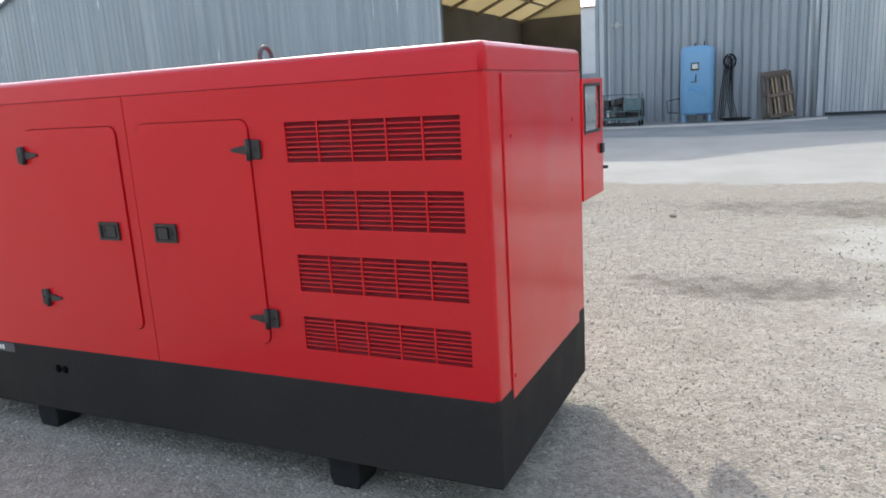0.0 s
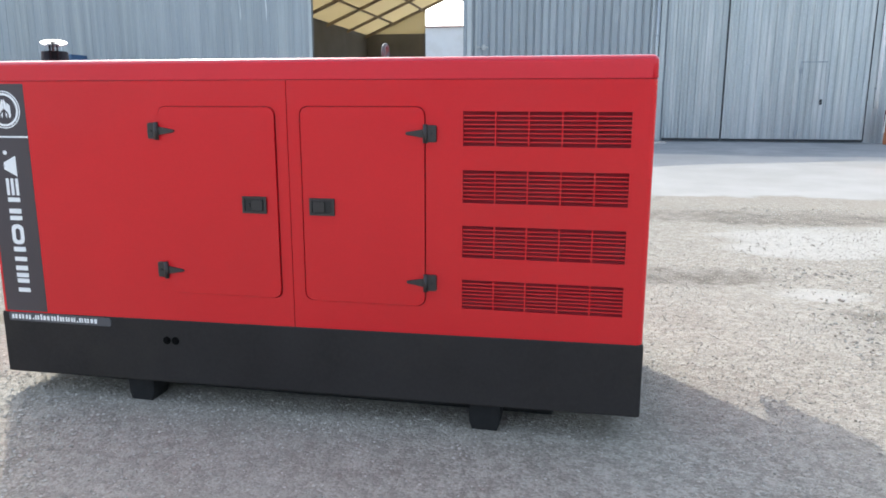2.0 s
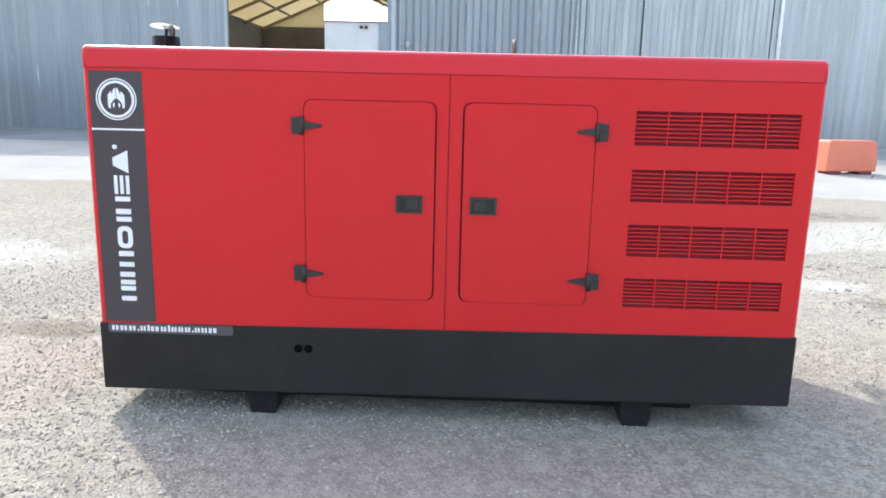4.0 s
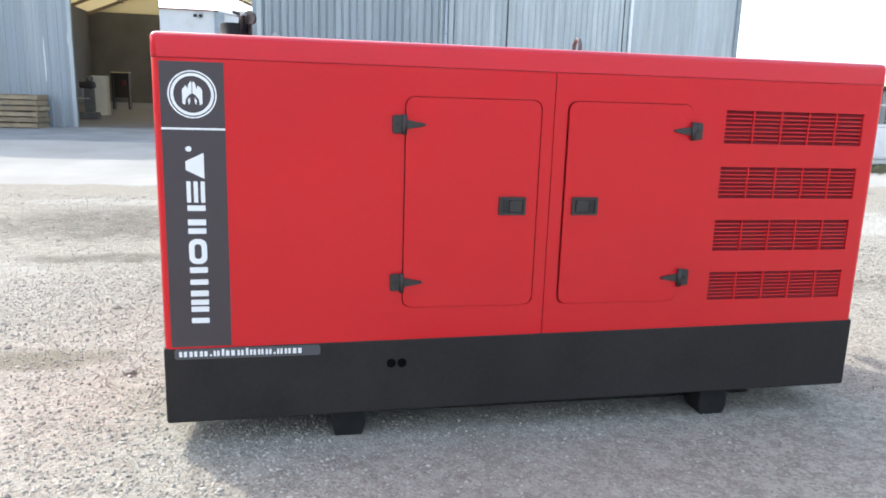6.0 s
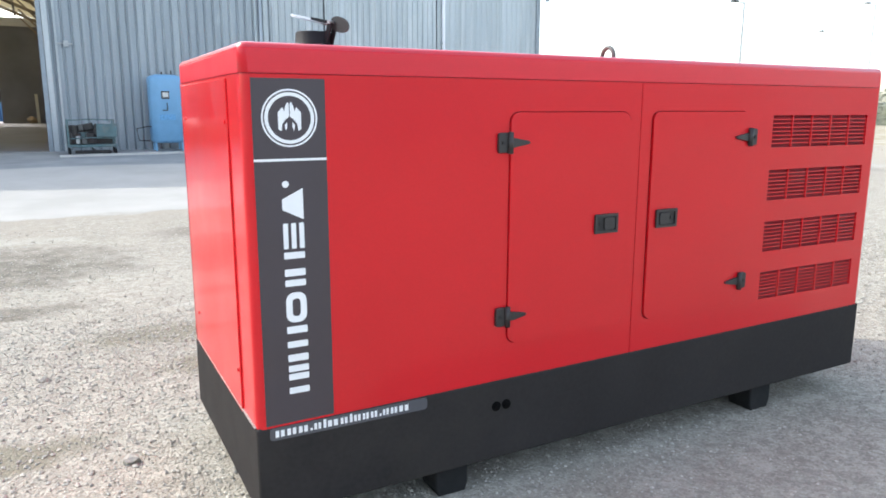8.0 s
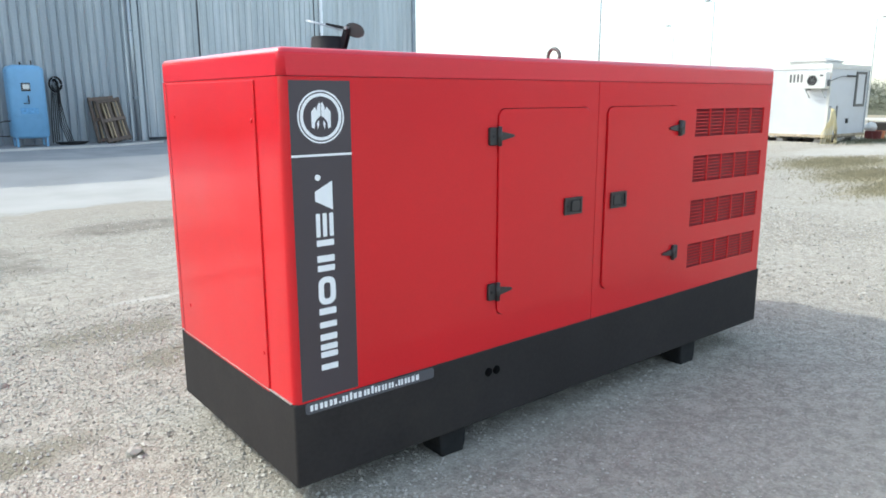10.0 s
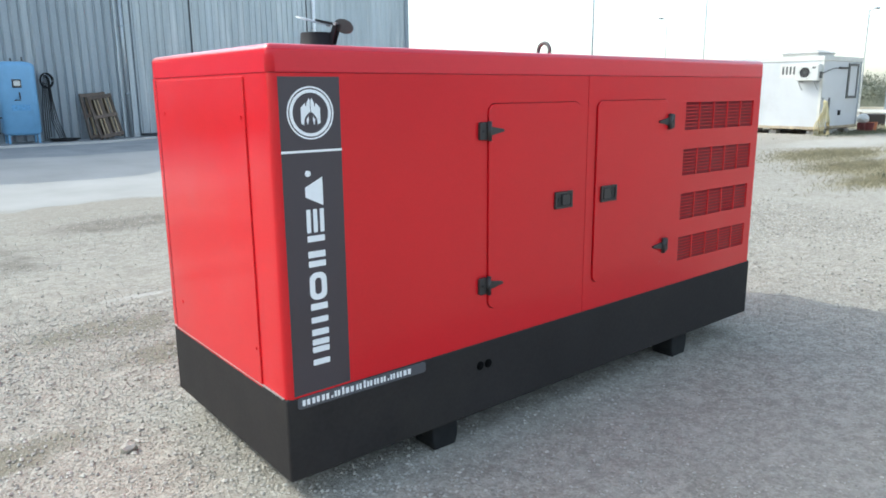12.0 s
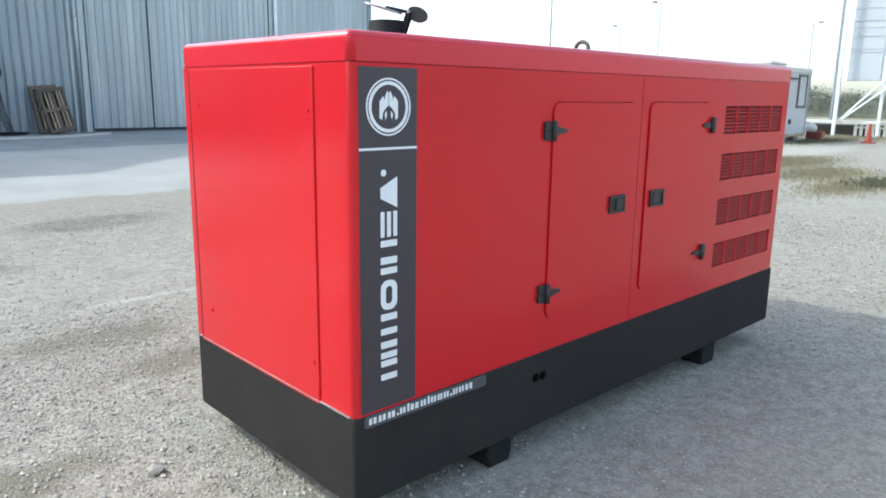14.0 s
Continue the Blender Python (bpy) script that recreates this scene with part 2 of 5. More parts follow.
roof_sheet = sheet_translucent("cream_translucent_roof_sheet", (0.62, 0.52, 0.32), (0.80, 0.74, 0.58))
yellow_clad = sheet_translucent("yellowed_translucent_sheet", (0.58, 0.52, 0.37), (0.68, 0.62, 0.46))


def ground_material():
    """Crushed gravel near by, a pale concrete lane beyond it and dark asphalt along the hangar, with stains."""
    m = bpy.data.materials.new("yard_ground")
    m.use_nodes = True
    nt = m.node_tree
    n, link = nt.nodes, nt.links.new
    b = n["Principled BSDF"]
    geo = n.new("ShaderNodeNewGeometry")
    P = geo.outputs["Position"]

    def noise_of(scale, detail=5, rough=0.55):
        t = n.new("ShaderNodeTexNoise")
        t.inputs["Scale"].default_value, t.inputs["Detail"].default_value, t.inputs["Roughness"].default_value = scale, detail, rough
        link(P, t.inputs["Vector"])
        return t.outputs[0]

    def rng(v, a, b2, lo=0.0, hi=1.0):
        r = n.new("ShaderNodeMapRange")
        for k, x in zip(("From Min", "From Max", "To Min", "To Max"), (a, b2, lo, hi)):
            r.inputs[k].default_value = x
        link(v, r.inputs["Value"])
        return r.outputs[0]

    def op(kind, a, c2):
        k = n.new("ShaderNodeMath")
        k.operation = kind
        for i, v in enumerate((a, c2)):
            if isinstance(v, (int, float)):
                k.inputs[i].default_value = v
            else:
                link(v, k.inputs[i])
        return k.outputs[0]

    def mixc(fac, a, c2):
        k = n.new("ShaderNodeMix")
        k.data_type = "RGBA"
        link(fac, k.inputs[0]) if not isinstance(fac, float) else None
        for s, v in zip([s for s in k.inputs if s.type == "RGBA"], (a, c2)):
            if isinstance(v, tuple):
                s.default_value = (*v, 1)
            else:
                link(v, s)
        return [s for s in k.outputs if s.type == "RGBA"][0]

    sep = n.new("ShaderNodeSeparateXYZ")
    link(P, sep.inputs[0])
    X, Yc = sep.outputs[0], sep.outputs[1]
    # gravel: two sizes of chips
    vor, vor2 = n.new("ShaderNodeTexVoronoi"), n.new("ShaderNodeTexVoronoi")
    vor.inputs["Scale"].default_value, vor2.inputs["Scale"].default_value = 66, 150
    link(P, vor.inputs["Vector"])
    link(P, vor2.inputs["Vector"])
    chip = n.new("ShaderNodeSeparateColor")
    link(vor.outputs["Color"], chip.inputs[0])
    chip2 = n.new("ShaderNodeSeparateColor")
    link(vor2.outputs["Color"], chip2.inputs[0])
    tone = op("ADD", op("MULTIPLY", chip.outputs[0], 0.55), op("MULTIPLY", chip2.outputs[0], 0.45))
    g1 = mixc(rng(tone, 0.12, 0.88), (0.235, 0.212, 0.172), (0.515, 0.474, 0.400))
    big = noise_of(0.35, 6, 0.6)
    g2 = mixc(rng(big, 0.42, 0.66, 0.0, 0.5), g1, (0.41, 0.385, 0.328))
    mid = noise_of(1.6, 6, 0.65)
    clump = noise_of(14.0, 4, 0.6)
    g2 = mixc(rng(clump, 0.50, 0.70, 0, 0.6), g2, (0.25, 0.224, 0.182))
    g2 = mixc(rng(clump, 0.46, 0.30, 0, 0.6), g2, (0.51, 0.475, 0.405))
    g3 = mixc(rng(mid, 0.54, 0.74, 0, 0.5), g2, (0.26, 0.233, 0.186))
    ragged = noise_of(6.0, 6, 0.7)
    # dark damp stains and smooth pale patches with places of their own
    def blot(cx, cy, rx, ry, rag=3.2, soft_in=0.3):
        dx, dy = op("DIVIDE", op("SUBTRACT", X, cx), rx), op("DIVIDE", op("SUBTRACT", Yc, cy), ry)
        d = op("ADD", op("MULTIPLY", dx, dx), op("MULTIPLY", dy, dy))
        d = op("ADD", d, op("MULTIPLY", op("SUBTRACT", mid, 0.5), rag))
        d = op("ADD", d, op("MULTIPLY", op("SUBTRACT", ragged, 0.5), 0.9 * rag))
        return rng(d, 1.3, soft_in)
    def most(*spots):
        top = spots[0]
        for k in spots[1:]:
            top = op("MAXIMUM", top, k)
        return top
    dark = most(blot(-5.2, 7.7, 1.5, 1.0, 2.4), blot(-2.65, 8.85, 0.85, 0.40, 1.6), blot(1.4, 8.85, 2.4, 0.5, 4.0), blot(-0.1, 5.6, 0.8, 0.35, 4.5), blot(1.9, 4.4, 1.0, 0.3, 4.5), blot(-5.0, 6.0, 0.7, 0.2))
    broken = rng(noise_of(4.5, 6, 0.7), 0.32, 0.56, 0.25, 1.0)
    dark = op("MULTIPLY", dark, broken)
    g4 = mixc(op("MULTIPLY", dark, 0.92), g3, (0.165, 0.148, 0.118))
    mossy = most(blot(-3.98, 4.95, 0.5, 0.26), blot(-3.75, 4.25, 0.42, 0.2), blot(-4.9, 3.4, 0.5, 0.16))
    g4 = mixc(op("MULTIPLY", mossy, 0.8), g4, (0.205, 0.188, 0.135))
    pale = most(blot(3.1, 7.5, 2.4, 0.85, 0.9, 0.95), blot(0.85, 5.08, 0.42, 0.2), blot(1.25, 6.95, 0.75, 0.5, 1.2, 0.7), blot(-7.0, 5.5, 1.4, 0.6), blot(-3.4, 5.66, 0.6, 0.05, 4.5), blot(-5.5, 9.0, 1.6, 0.22), blot(17.5, 8.8, 3.6, 1.1, 1.4))
    pale = op("MULTIPLY", pale, rng(noise_of(3.0, 6, 0.7), 0.30, 0.5, 0.35, 1.0))
    g5 = mixc(op("MULTIPLY", pale, 0.62), g4, (0.52, 0.508, 0.462))
    weedy = most(blot(8.6, 4.5, 1.8, 0.55), blot(10.4, 5.6, 1.7, 0.8), blot(12.8, 7.2, 2.2, 0.9), blot(23.4, 10.0, 3.2, 0.7))
    g5 = mixc(op("MULTIPLY", weedy, 0.8), g5, (0.33, 0.285, 0.17))
    # tan earth between the gravel and the lane
    tan = op("MULTIPLY", rng(op("ADD", Yc, op("MULTIPLY", op("SUBTRACT", noise_of(0.5, 5, 0.6), 0.5), 3.0)), 7.6, 9.6), rng(noise_of(1.1, 6, 0.65), 0.38, 0.6, 0.15, 0.75))
    g5 = mixc(tan, g5, (0.375, 0.335, 0.275))
    # pale lane
    edge = op("ADD", Yc, op("MULTIPLY", op("SUBTRACT", noise_of(0.6, 6, 0.65), 0.5), 1.5))
    lane = rng(edge, 10.4, 10.58)
    lane_tone = mixc(rng(noise_of(0.8, 6), 0.35, 0.7), (0.42, 0.405, 0.37), (0.50, 0.485, 0.45))
    east = rng(X, 12.0, 16.0, 1.0, 0.0)
    g6 = mixc(op("MULTIPLY", lane, east), g5, lane_tone)
    # asphalt strip along the hangar
    edge2 = op("ADD", Yc, op("MULTIPLY", op("SUBTRACT", noise_of(1.2, 3), 0.5), 0.25))
    asph = op("MULTIPLY", rng(edge2, 15.9, 16.1), rng(Yc, 44.0, 44.1, 1, 0))
    asph_tone = mixc(rng(noise_of(1.3, 6), 0.35, 0.7), (0.27, 0.28, 0.28), (0.36, 0.365, 0.36))
    g7 = mixc(op("MULTIPLY", asph, east), g6, asph_tone)
    # verge: dry earth far to the side
    far = rng(op("ADD", X, op("MULTIPLY", op("SUBTRACT", noise_of(0.25, 4), 0.5), 8.0)), 24.0, 27.0)
    g8 = mixc(far, g7, mixc(rng(noise_of(0.6, 5), 0.4, 0.65), (0.30, 0.26, 0.17), (0.46, 0.42, 0.34)))
    link(g8, b.inputs["Base Color"])
    b.inputs["Roughness"].default_value = 0.92
    b.inputs["Specular IOR Level"].default_value = 0.25
    rough_here = op("SUBTRACT", 1.0, op("MAXIMUM", op("MULTIPLY", lane, 0.85), op("MULTIPLY", pale, 0.7)))
    hgt = op("ADD", op("MULTIPLY", vor.outputs["Distance"], -0.7), op("MULTIPLY", vor2.outputs["Distance"], -0.35))
    hgt = op("MULTIPLY", hgt, rough_here)
    bp = n.new("ShaderNodeBump")
    bp.inputs["Strength"].default_value, bp.inputs["Distance"].default_value = 0.55, 0.013
    link(hgt, bp.inputs["Height"])
    link(bp.outputs[0], b.inputs["Normal"])
    return m


yard = ground_material()


# ---- mesh helpers ----
def finish(ob, bm, mat, smooth=False):
    bmesh.ops.recalc_face_normals(bm, faces=bm.faces[:])
    bm.to_mesh(ob.data)
    bm.free()
    mats = mat if isinstance(mat, (list, tuple)) else [mat]
    for k in mats:
        ob.data.materials.append(k)
    if smooth:
        for p in ob.data.polygons:
            p.use_smooth = True
    return ob


def part(name, bm, mat, parent=None, label="", smooth=False):
    ob = finish(new(name, bpy.data.meshes.new(name)), bm, mat, smooth)
    if parent:
        ob.parent = parent
    return tagged(ob, label)


def thing(name, label, category, m=None, group="", kind=""):
    ob = tagged(new(name), label, category, group, kind)
    if m:
        ob.matrix_world = m
    return ob


def box(bm, x0, x1, y0, y1, z0, z1, bevel=0.0, segments=2):
    made = bmesh.ops.create_cube(bm, size=1.0)["verts"]
    for v in made:
        v.co = Vector(((x0 + x1) / 2 + v.co.x * (x1 - x0), (y0 + y1) / 2 + v.co.y * (y1 - y0), (z0 + z1) / 2 + v.co.z * (z1 - z0)))
    if bevel:
        edges = list({e for v in made for e in v.link_edges})
        bmesh.ops.bevel(bm, geom=edges, offset=bevel, segments=segments, profile=0.5, affect="EDGES")
    return bm


def boxed(*a, **k):
    return box(bmesh.new(), *a, **k)


def rod(bm, a, b, r0, r1=None, n=10, caps=True):
    """A round bar from a to b."""
    a, b = Vector(a), Vector(b)
    d = b - a
    m = Matrix.Translation((a + b) / 2) @ d.to_track_quat("Z", "Y").to_matrix().to_4x4()
    bmesh.ops.create_cone(bm, cap_ends=caps, segments=n, radius1=r0, radius2=r0 if r1 is None else r1, depth=d.length, matrix=m)
    return bm


def beam(bm, a, b, w, h):
    """A square bar from a to b."""
    a, b = Vector(a), Vector(b)
    d = b - a
    m = Matrix.Translation((a + b) / 2) @ d.to_track_quat("Z", "Y").to_matrix().to_4x4() @ Matrix.Diagonal((w, h, d.length, 1))
    bmesh.ops.create_cube(bm, size=1.0, matrix=m)
    return bm


def tube(bm, points, r, n=8):
    """A round tube along points."""
    pts = [Vector(p) for p in points]
    rings = []
    for i, p in enumerate(pts):
        d = (pts[min(i + 1, len(pts) - 1)] - pts[max(i - 1, 0)]).normalized()
        u = d.cross(Vector((0.31, 0.17, 0.93))).normalized()
        w = d.cross(u)
        rings.append([bm.verts.new(p + r * (math.cos(2 * math.pi * k / n) * u + math.sin(2 * math.pi * k / n) * w)) for k in range(n)])
    for a, b in zip(rings, rings[1:]):
        for k in range(n):
            bm.faces.new((a[k], a[(k + 1) % n], b[(k + 1) % n], b[k]))
    bm.faces.new(rings[0])
    bm.faces.new(rings[-1])
    return bm


def plate(bm, outline, y0, y1, bevel=0.0):
    """An outline of (x, z) made into a plate from y0 to y1."""
    a = [bm.verts.new((x, y0, z)) for x, z in outline]
    b = [bm.verts.new((x, y1, z)) for x, z in outline]
    k = len(a)
    front = bm.faces.new(a)
    bm.faces.new(b[::-1])
    for i in range(k):
        bm.faces.new((a[i], b[i], b[(i + 1) % k], a[(i + 1) % k]))
    if bevel:
        bmesh.ops.bevel(bm, geom=list(front.edges), offset=bevel, segments=2, profile=0.5, affect="EDGES")
    return bm


def rounded(x0, x1, z0, z1, r, n=5):
    out = []
    for cx, cz, a0 in ((x1 - r, z1 - r, 0), (x0 + r, z1 - r, 90), (x0 + r, z0 + r, 180), (x1 - r, z0 + r, 270)):
        out += [(cx + r * math.cos(radians(a0 + 90 * i / n)), cz + r * math.sin(radians(a0 + 90 * i / n))) for i in range(n + 1)]
    return out


def lathe(bm, profile, n=24, at=(0, 0, 0)):
    """A profile of (radius, z) turned about z."""
    rings = [[bm.verts.new((at[0] + r * math.cos(2 * math.pi * k / n), at[1] + r * math.sin(2 * math.pi * k / n), at[2] + z)) for k in range(n)] for r, z in profile]
    for a, b in zip(rings, rings[1:]):
        for k in range(n):
            bm.faces.new((a[k], a[(k + 1) % n], b[(k + 1) % n], b[k]))
    bm.faces.new(rings[0])
    bm.faces.new(rings[-1])
    return bm


def smoothstep(a, b, x):
    t = np.clip((x - a) / (b - a), 0, 1)
    return t * t * (3 - 2 * t)


FLOOR = 0.38


def height(x, y):
    """The yard: level round the generator, rising gently to the hangar."""
    up = (FLOOR + 0.05) * smoothstep(6.0, 20.0, y) * (1 - smoothstep(11.0, 16.5, x))
    return -0.05 + up + 0.012 * np.sin(1.3 * x + 0.4 * y) * np.sin(0.9 * y) * smoothstep(4.2, 6.0, np.abs(x + 2.4) + np.abs(y - 1.5) - 1.0) * (1 - smoothstep(16, 19, y))


# ---- ground ----
def axis_steps(lo, hi, step, far, cells):
    inner = np.arange(lo, hi + 1e-6, step)
    grow = np.geomspace(step, far, cells)
    return np.concatenate([lo - np.cumsum(grow)[::-1], inner, hi + np.cumsum(grow)])


gx, gy = axis_steps(-18, 26, 0.5, 400, 24), axis_steps(-8, 24, 0.5, 400, 24)
GX, GY = np.meshgrid(gx, gy)
verts = np.stack([GX, GY, height(GX, GY)], -1).reshape(-1, 3)
idx = np.arange(len(gx) * len(gy)).reshape(len(gy), len(gx))
quads = np.stack([idx[:-1, :-1], idx[:-1, 1:], idx[1:, 1:], idx[1:, :-1]], -1).reshape(-1, 4)
me = bpy.data.meshes.new("ground")
me.from_pydata(verts.tolist(), [], quads.tolist())
me.materials.append(yard)
for p in me.polygons:
    p.use_smooth = True
ground = tagged(new("ground", me), "crushed grey gravel yard with pale concrete lane and asphalt strip", "ground", kind="structure")



# ---- generator ----
def grid_panel(bm, us, zs, skip, y0, y1):
    """A sheet with rectangular openings: the cells of a grid but for those in skip, with shared corners."""
    keep = {(i, j) for i in range(len(us) - 1) for j in range(len(zs) - 1) if not skip((us[i] + us[i + 1]) / 2, (zs[j] + zs[j + 1]) / 2)}
    vs = {}

    def vert(i, j, y):
        if (i, j, y) not in vs:
            vs[i, j, y] = bm.verts.new((us[i], y, zs[j]))
        return vs[i, j, y]

    for i, j in keep:
        for y in (y0, y1):
            bm.faces.new([vert(a, b, y) for a, b in ((i, j), (i + 1, j), (i + 1, j + 1), (i, j + 1))])
        for (a, b), (c1, d1), nb in (((i, j), (i + 1, j), (i, j - 1)), ((i + 1, j), (i + 1, j + 1), (i + 1, j)), ((i + 1, j + 1), (i, j + 1), (i, j + 1)), ((i, j + 1), (i, j), (i - 1, j))):
            if nb not in keep:
                bm.faces.new((vert(a, b, y0), vert(c1, d1, y0), vert(c1, d1, y1), vert(a, b, y1)))
    return bm


GEN = pose(-3.985, 2.232, -0.03, 0, 0, -1.08)
gen = thing("generator", "red soundproof diesel generator set on a charcoal base frame", "generator", GEN)
GL, GD = 3.200, 1.175
Z0, Z1, Z2, Z3 = 0.088, 0.400, 1.573, 1.665       # base underside, foot of the canopy, lid seam, lid top

# base frame: a folded steel tray with a flange and a worn upper edge
# it stands a little higher at one end than at the other
bm = boxed(-0.003, GL + 0.004, -0.003, GD + 0.002, 0.088, 0.416)
for v in bm.verts:
    v.co.z += (0.034 if v.co.z > 0.2 else 0.024) * v.co.x / GL
bmesh.ops.bevel(bm, geom=bm.edges[:], offset=0.010, segments=2, profile=0.5, affect="EDGES")
part("base_frame", bm, charcoal, gen, "charcoal painted steel base frame")
part("bare_edge", box(bmesh.new(), -0.0065, 0.004, 0.02, GD - 0.02, 0.4145, 0.4185), worn_edge, gen, "scuffed bare metal edge")
# black box added beneath the base to keep light off the ground there
part("underside_block", boxed(0.35, 2.82, 0.19, GD - 0.16, 0.004, Z0 + 0.012, 0.01), rubber, gen, "black box added under the base to block light")
for u0, u1 in ((0.678, 0.820), (2.44, 2.585)):
    for v in (0.02, GD - 0.20):
        bm = bmesh.new()
        plate(bm, [(u0 + 0.014, -0.022), (u1 - 0.014, -0.022), (u1, 0.02), (u1, Z0 + 0.02), (u0, Z0 + 0.02), (u0, 0.02)], v, v + 0.135, 0.008)
        part("foot", bm, rubber, gen, "black rubber foot")
# solid black discs drawn in place of two dark holes
for u in (0.930, 0.977):
    bm = bmesh.new()
    rod(bm, (u, -0.006, 0.318), (u, 0.002, 0.318), 0.020, n=14)
    rod(bm, (u, -0.012, 0.318), (u, -0.005, 0.318), 0.013, n=6)
    part("hole_disc", bm, hole_black, gen, "black disc drawn for a dark hole in the base")

# canopy body
R = 0.026
for nm, a in (("body", (0.0, 2.385, 0.05, GD)), ("end_wall", (3.117, GL, 0.05, GD)), ("rear_wall", (2.385, 3.117, 0.36, GD))):
    part(nm, boxed(a[0], a[1], a[2], a[3], Z1, Z2 - 0.004), red, gen, "glossy red sheet steel canopy")
# lining in the darkened red, shade of the duct included
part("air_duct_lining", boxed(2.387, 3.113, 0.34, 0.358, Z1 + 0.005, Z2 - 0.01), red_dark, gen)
for u, sgn in ((R, -1), (GL - R, 1)):
    bm = bmesh.new()
    arc = [(u + sgn * R * math.sin(radians(a)), R - R * math.cos(radians(a))) for a in range(0, 91, 15)] + [(u + sgn * R, 0.052)]
    lo = [bm.verts.new((x, y, Z1)) for x, y in arc]
    hi = [bm.verts.new((x, y, Z2 - 0.004)) for x, y in arc]
    for i in range(len(arc) - 1):
        bm.faces.new((lo[i], lo[i + 1], hi[i + 1], hi[i]))
    part("corner_post", bm, red, gen, smooth=True)
DA, DB = (0.970, 1.553, 0.567, 1.455), (1.665, 2.243, 0.567, 1.457)
VENTS = [(1.291, 1.437), (1.045, 1.187), (0.801, 0.944), (0.567, 0.700)]
VU0, VU1 = 2.407, 3.107


def is_open(u, z):
    if any(d[0] < u < d[1] and d[2] < z < d[3] for d in (DA, DB)):
        return True
    if VU0 < u < VU1 and any(a < z < b for a, b in VENTS):
        return True
    return 1.6050 < u < 1.6086


us = [R, DA[0], DA[1], 1.6050, 1.6086, DB[0], DB[1], VU0, VU1, GL - R]
zs = sorted({Z1, 0.567, 1.455, 1.457, 1.47, Z2 - 0.004, *(z for v in VENTS for z in v)})
front = part("front_panel", grid_panel(bmesh.new(), us, zs, is_open, 0.0, 0.05), red, gen)
for x0, x1, z0, z1 in (DA, DB):
    # rounded corners of the door openings
    for x, z, sx, sz in ((x0, z0, 1, 1), (x1, z0, -1, 1), (x0, z1, 1, -1), (x1, z1, -1, -1)):
        r = 0.039
        arc = [(x + sx * r * (1 - math.cos(radians(a))), z + sz * r * (1 - math.sin(radians(a)))) for a in range(0, 91, 15)]
        part("corner_gusset", plate(bmesh.new(), [(x, z)] + arc, 0.0, 0.049), red, front)
for z0, z1 in VENTS:
    rows = 8
    for k in range(1, rows):
        z = z0 + (z1 - z0) * k / rows
        bm = bmesh.new()
        box(bm, VU0 - 0.002, VU1 + 0.002, 0.003, 0.007, z - 0.0027, z + 0.0027)
        part("louvre_slat", bm, red, front)
    for k in range(1, 5):
        u = VU0 + (VU1 - VU0) * k / 5
        part("louvre_bar", box(bmesh.new(), u - 0.0034, u + 0.0034, 0.001, 0.009, z0 - 0.001, z1 + 0.001), red, front)
    # pressed inner blades behind the slots; their dark red holds the slots' shade
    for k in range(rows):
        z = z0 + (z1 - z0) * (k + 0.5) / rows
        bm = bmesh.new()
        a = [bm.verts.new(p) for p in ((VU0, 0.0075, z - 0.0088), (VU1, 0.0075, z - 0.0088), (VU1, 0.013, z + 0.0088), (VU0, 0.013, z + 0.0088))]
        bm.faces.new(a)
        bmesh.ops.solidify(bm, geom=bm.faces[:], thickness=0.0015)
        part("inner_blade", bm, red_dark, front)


def strap_hinge(parent, u, z, sgn):
    """A cast strap hinge: a plate on the frame and a tapered leaf that points along sgn."""
    pts = [(0.044, 0.022), (0.06, 0.0185), (0.132, 0.006), (0.138, 0.0), (0.132, -0.006), (0.06, -0.0185), (0.044, -0.022)]
    bm = bmesh.new()
    plate(bm, [(u + sgn * a, z + b) for a, b in pts][::sgn], -0.017, -0.005, 0.003)
    h = part("hinge", bm, plastic_dark, parent, "dark grey cast strap hinge")
    part("hinge_plate", plate(bmesh.new(), rounded(min(u, u + sgn * 0.048), max(u, u + sgn * 0.048), z - 0.037, z + 0.037, 0.009, 3), -0.014, 0.0, 0.003), plastic_dark, h)
    part("hinge_pin", rod(bmesh.new(), (u + sgn * 0.048, -0.018, z - 0.040), (u + sgn * 0.048, -0.018, z + 0.040), 0.0105, n=12), plastic_dark, h, smooth=True)
    part("screw_cap", rod(bmesh.new(), (u + sgn * 0.019, -0.018, z), (u + sgn * 0.019, -0.013, z), 0.006, n=10), plastic_black, h)


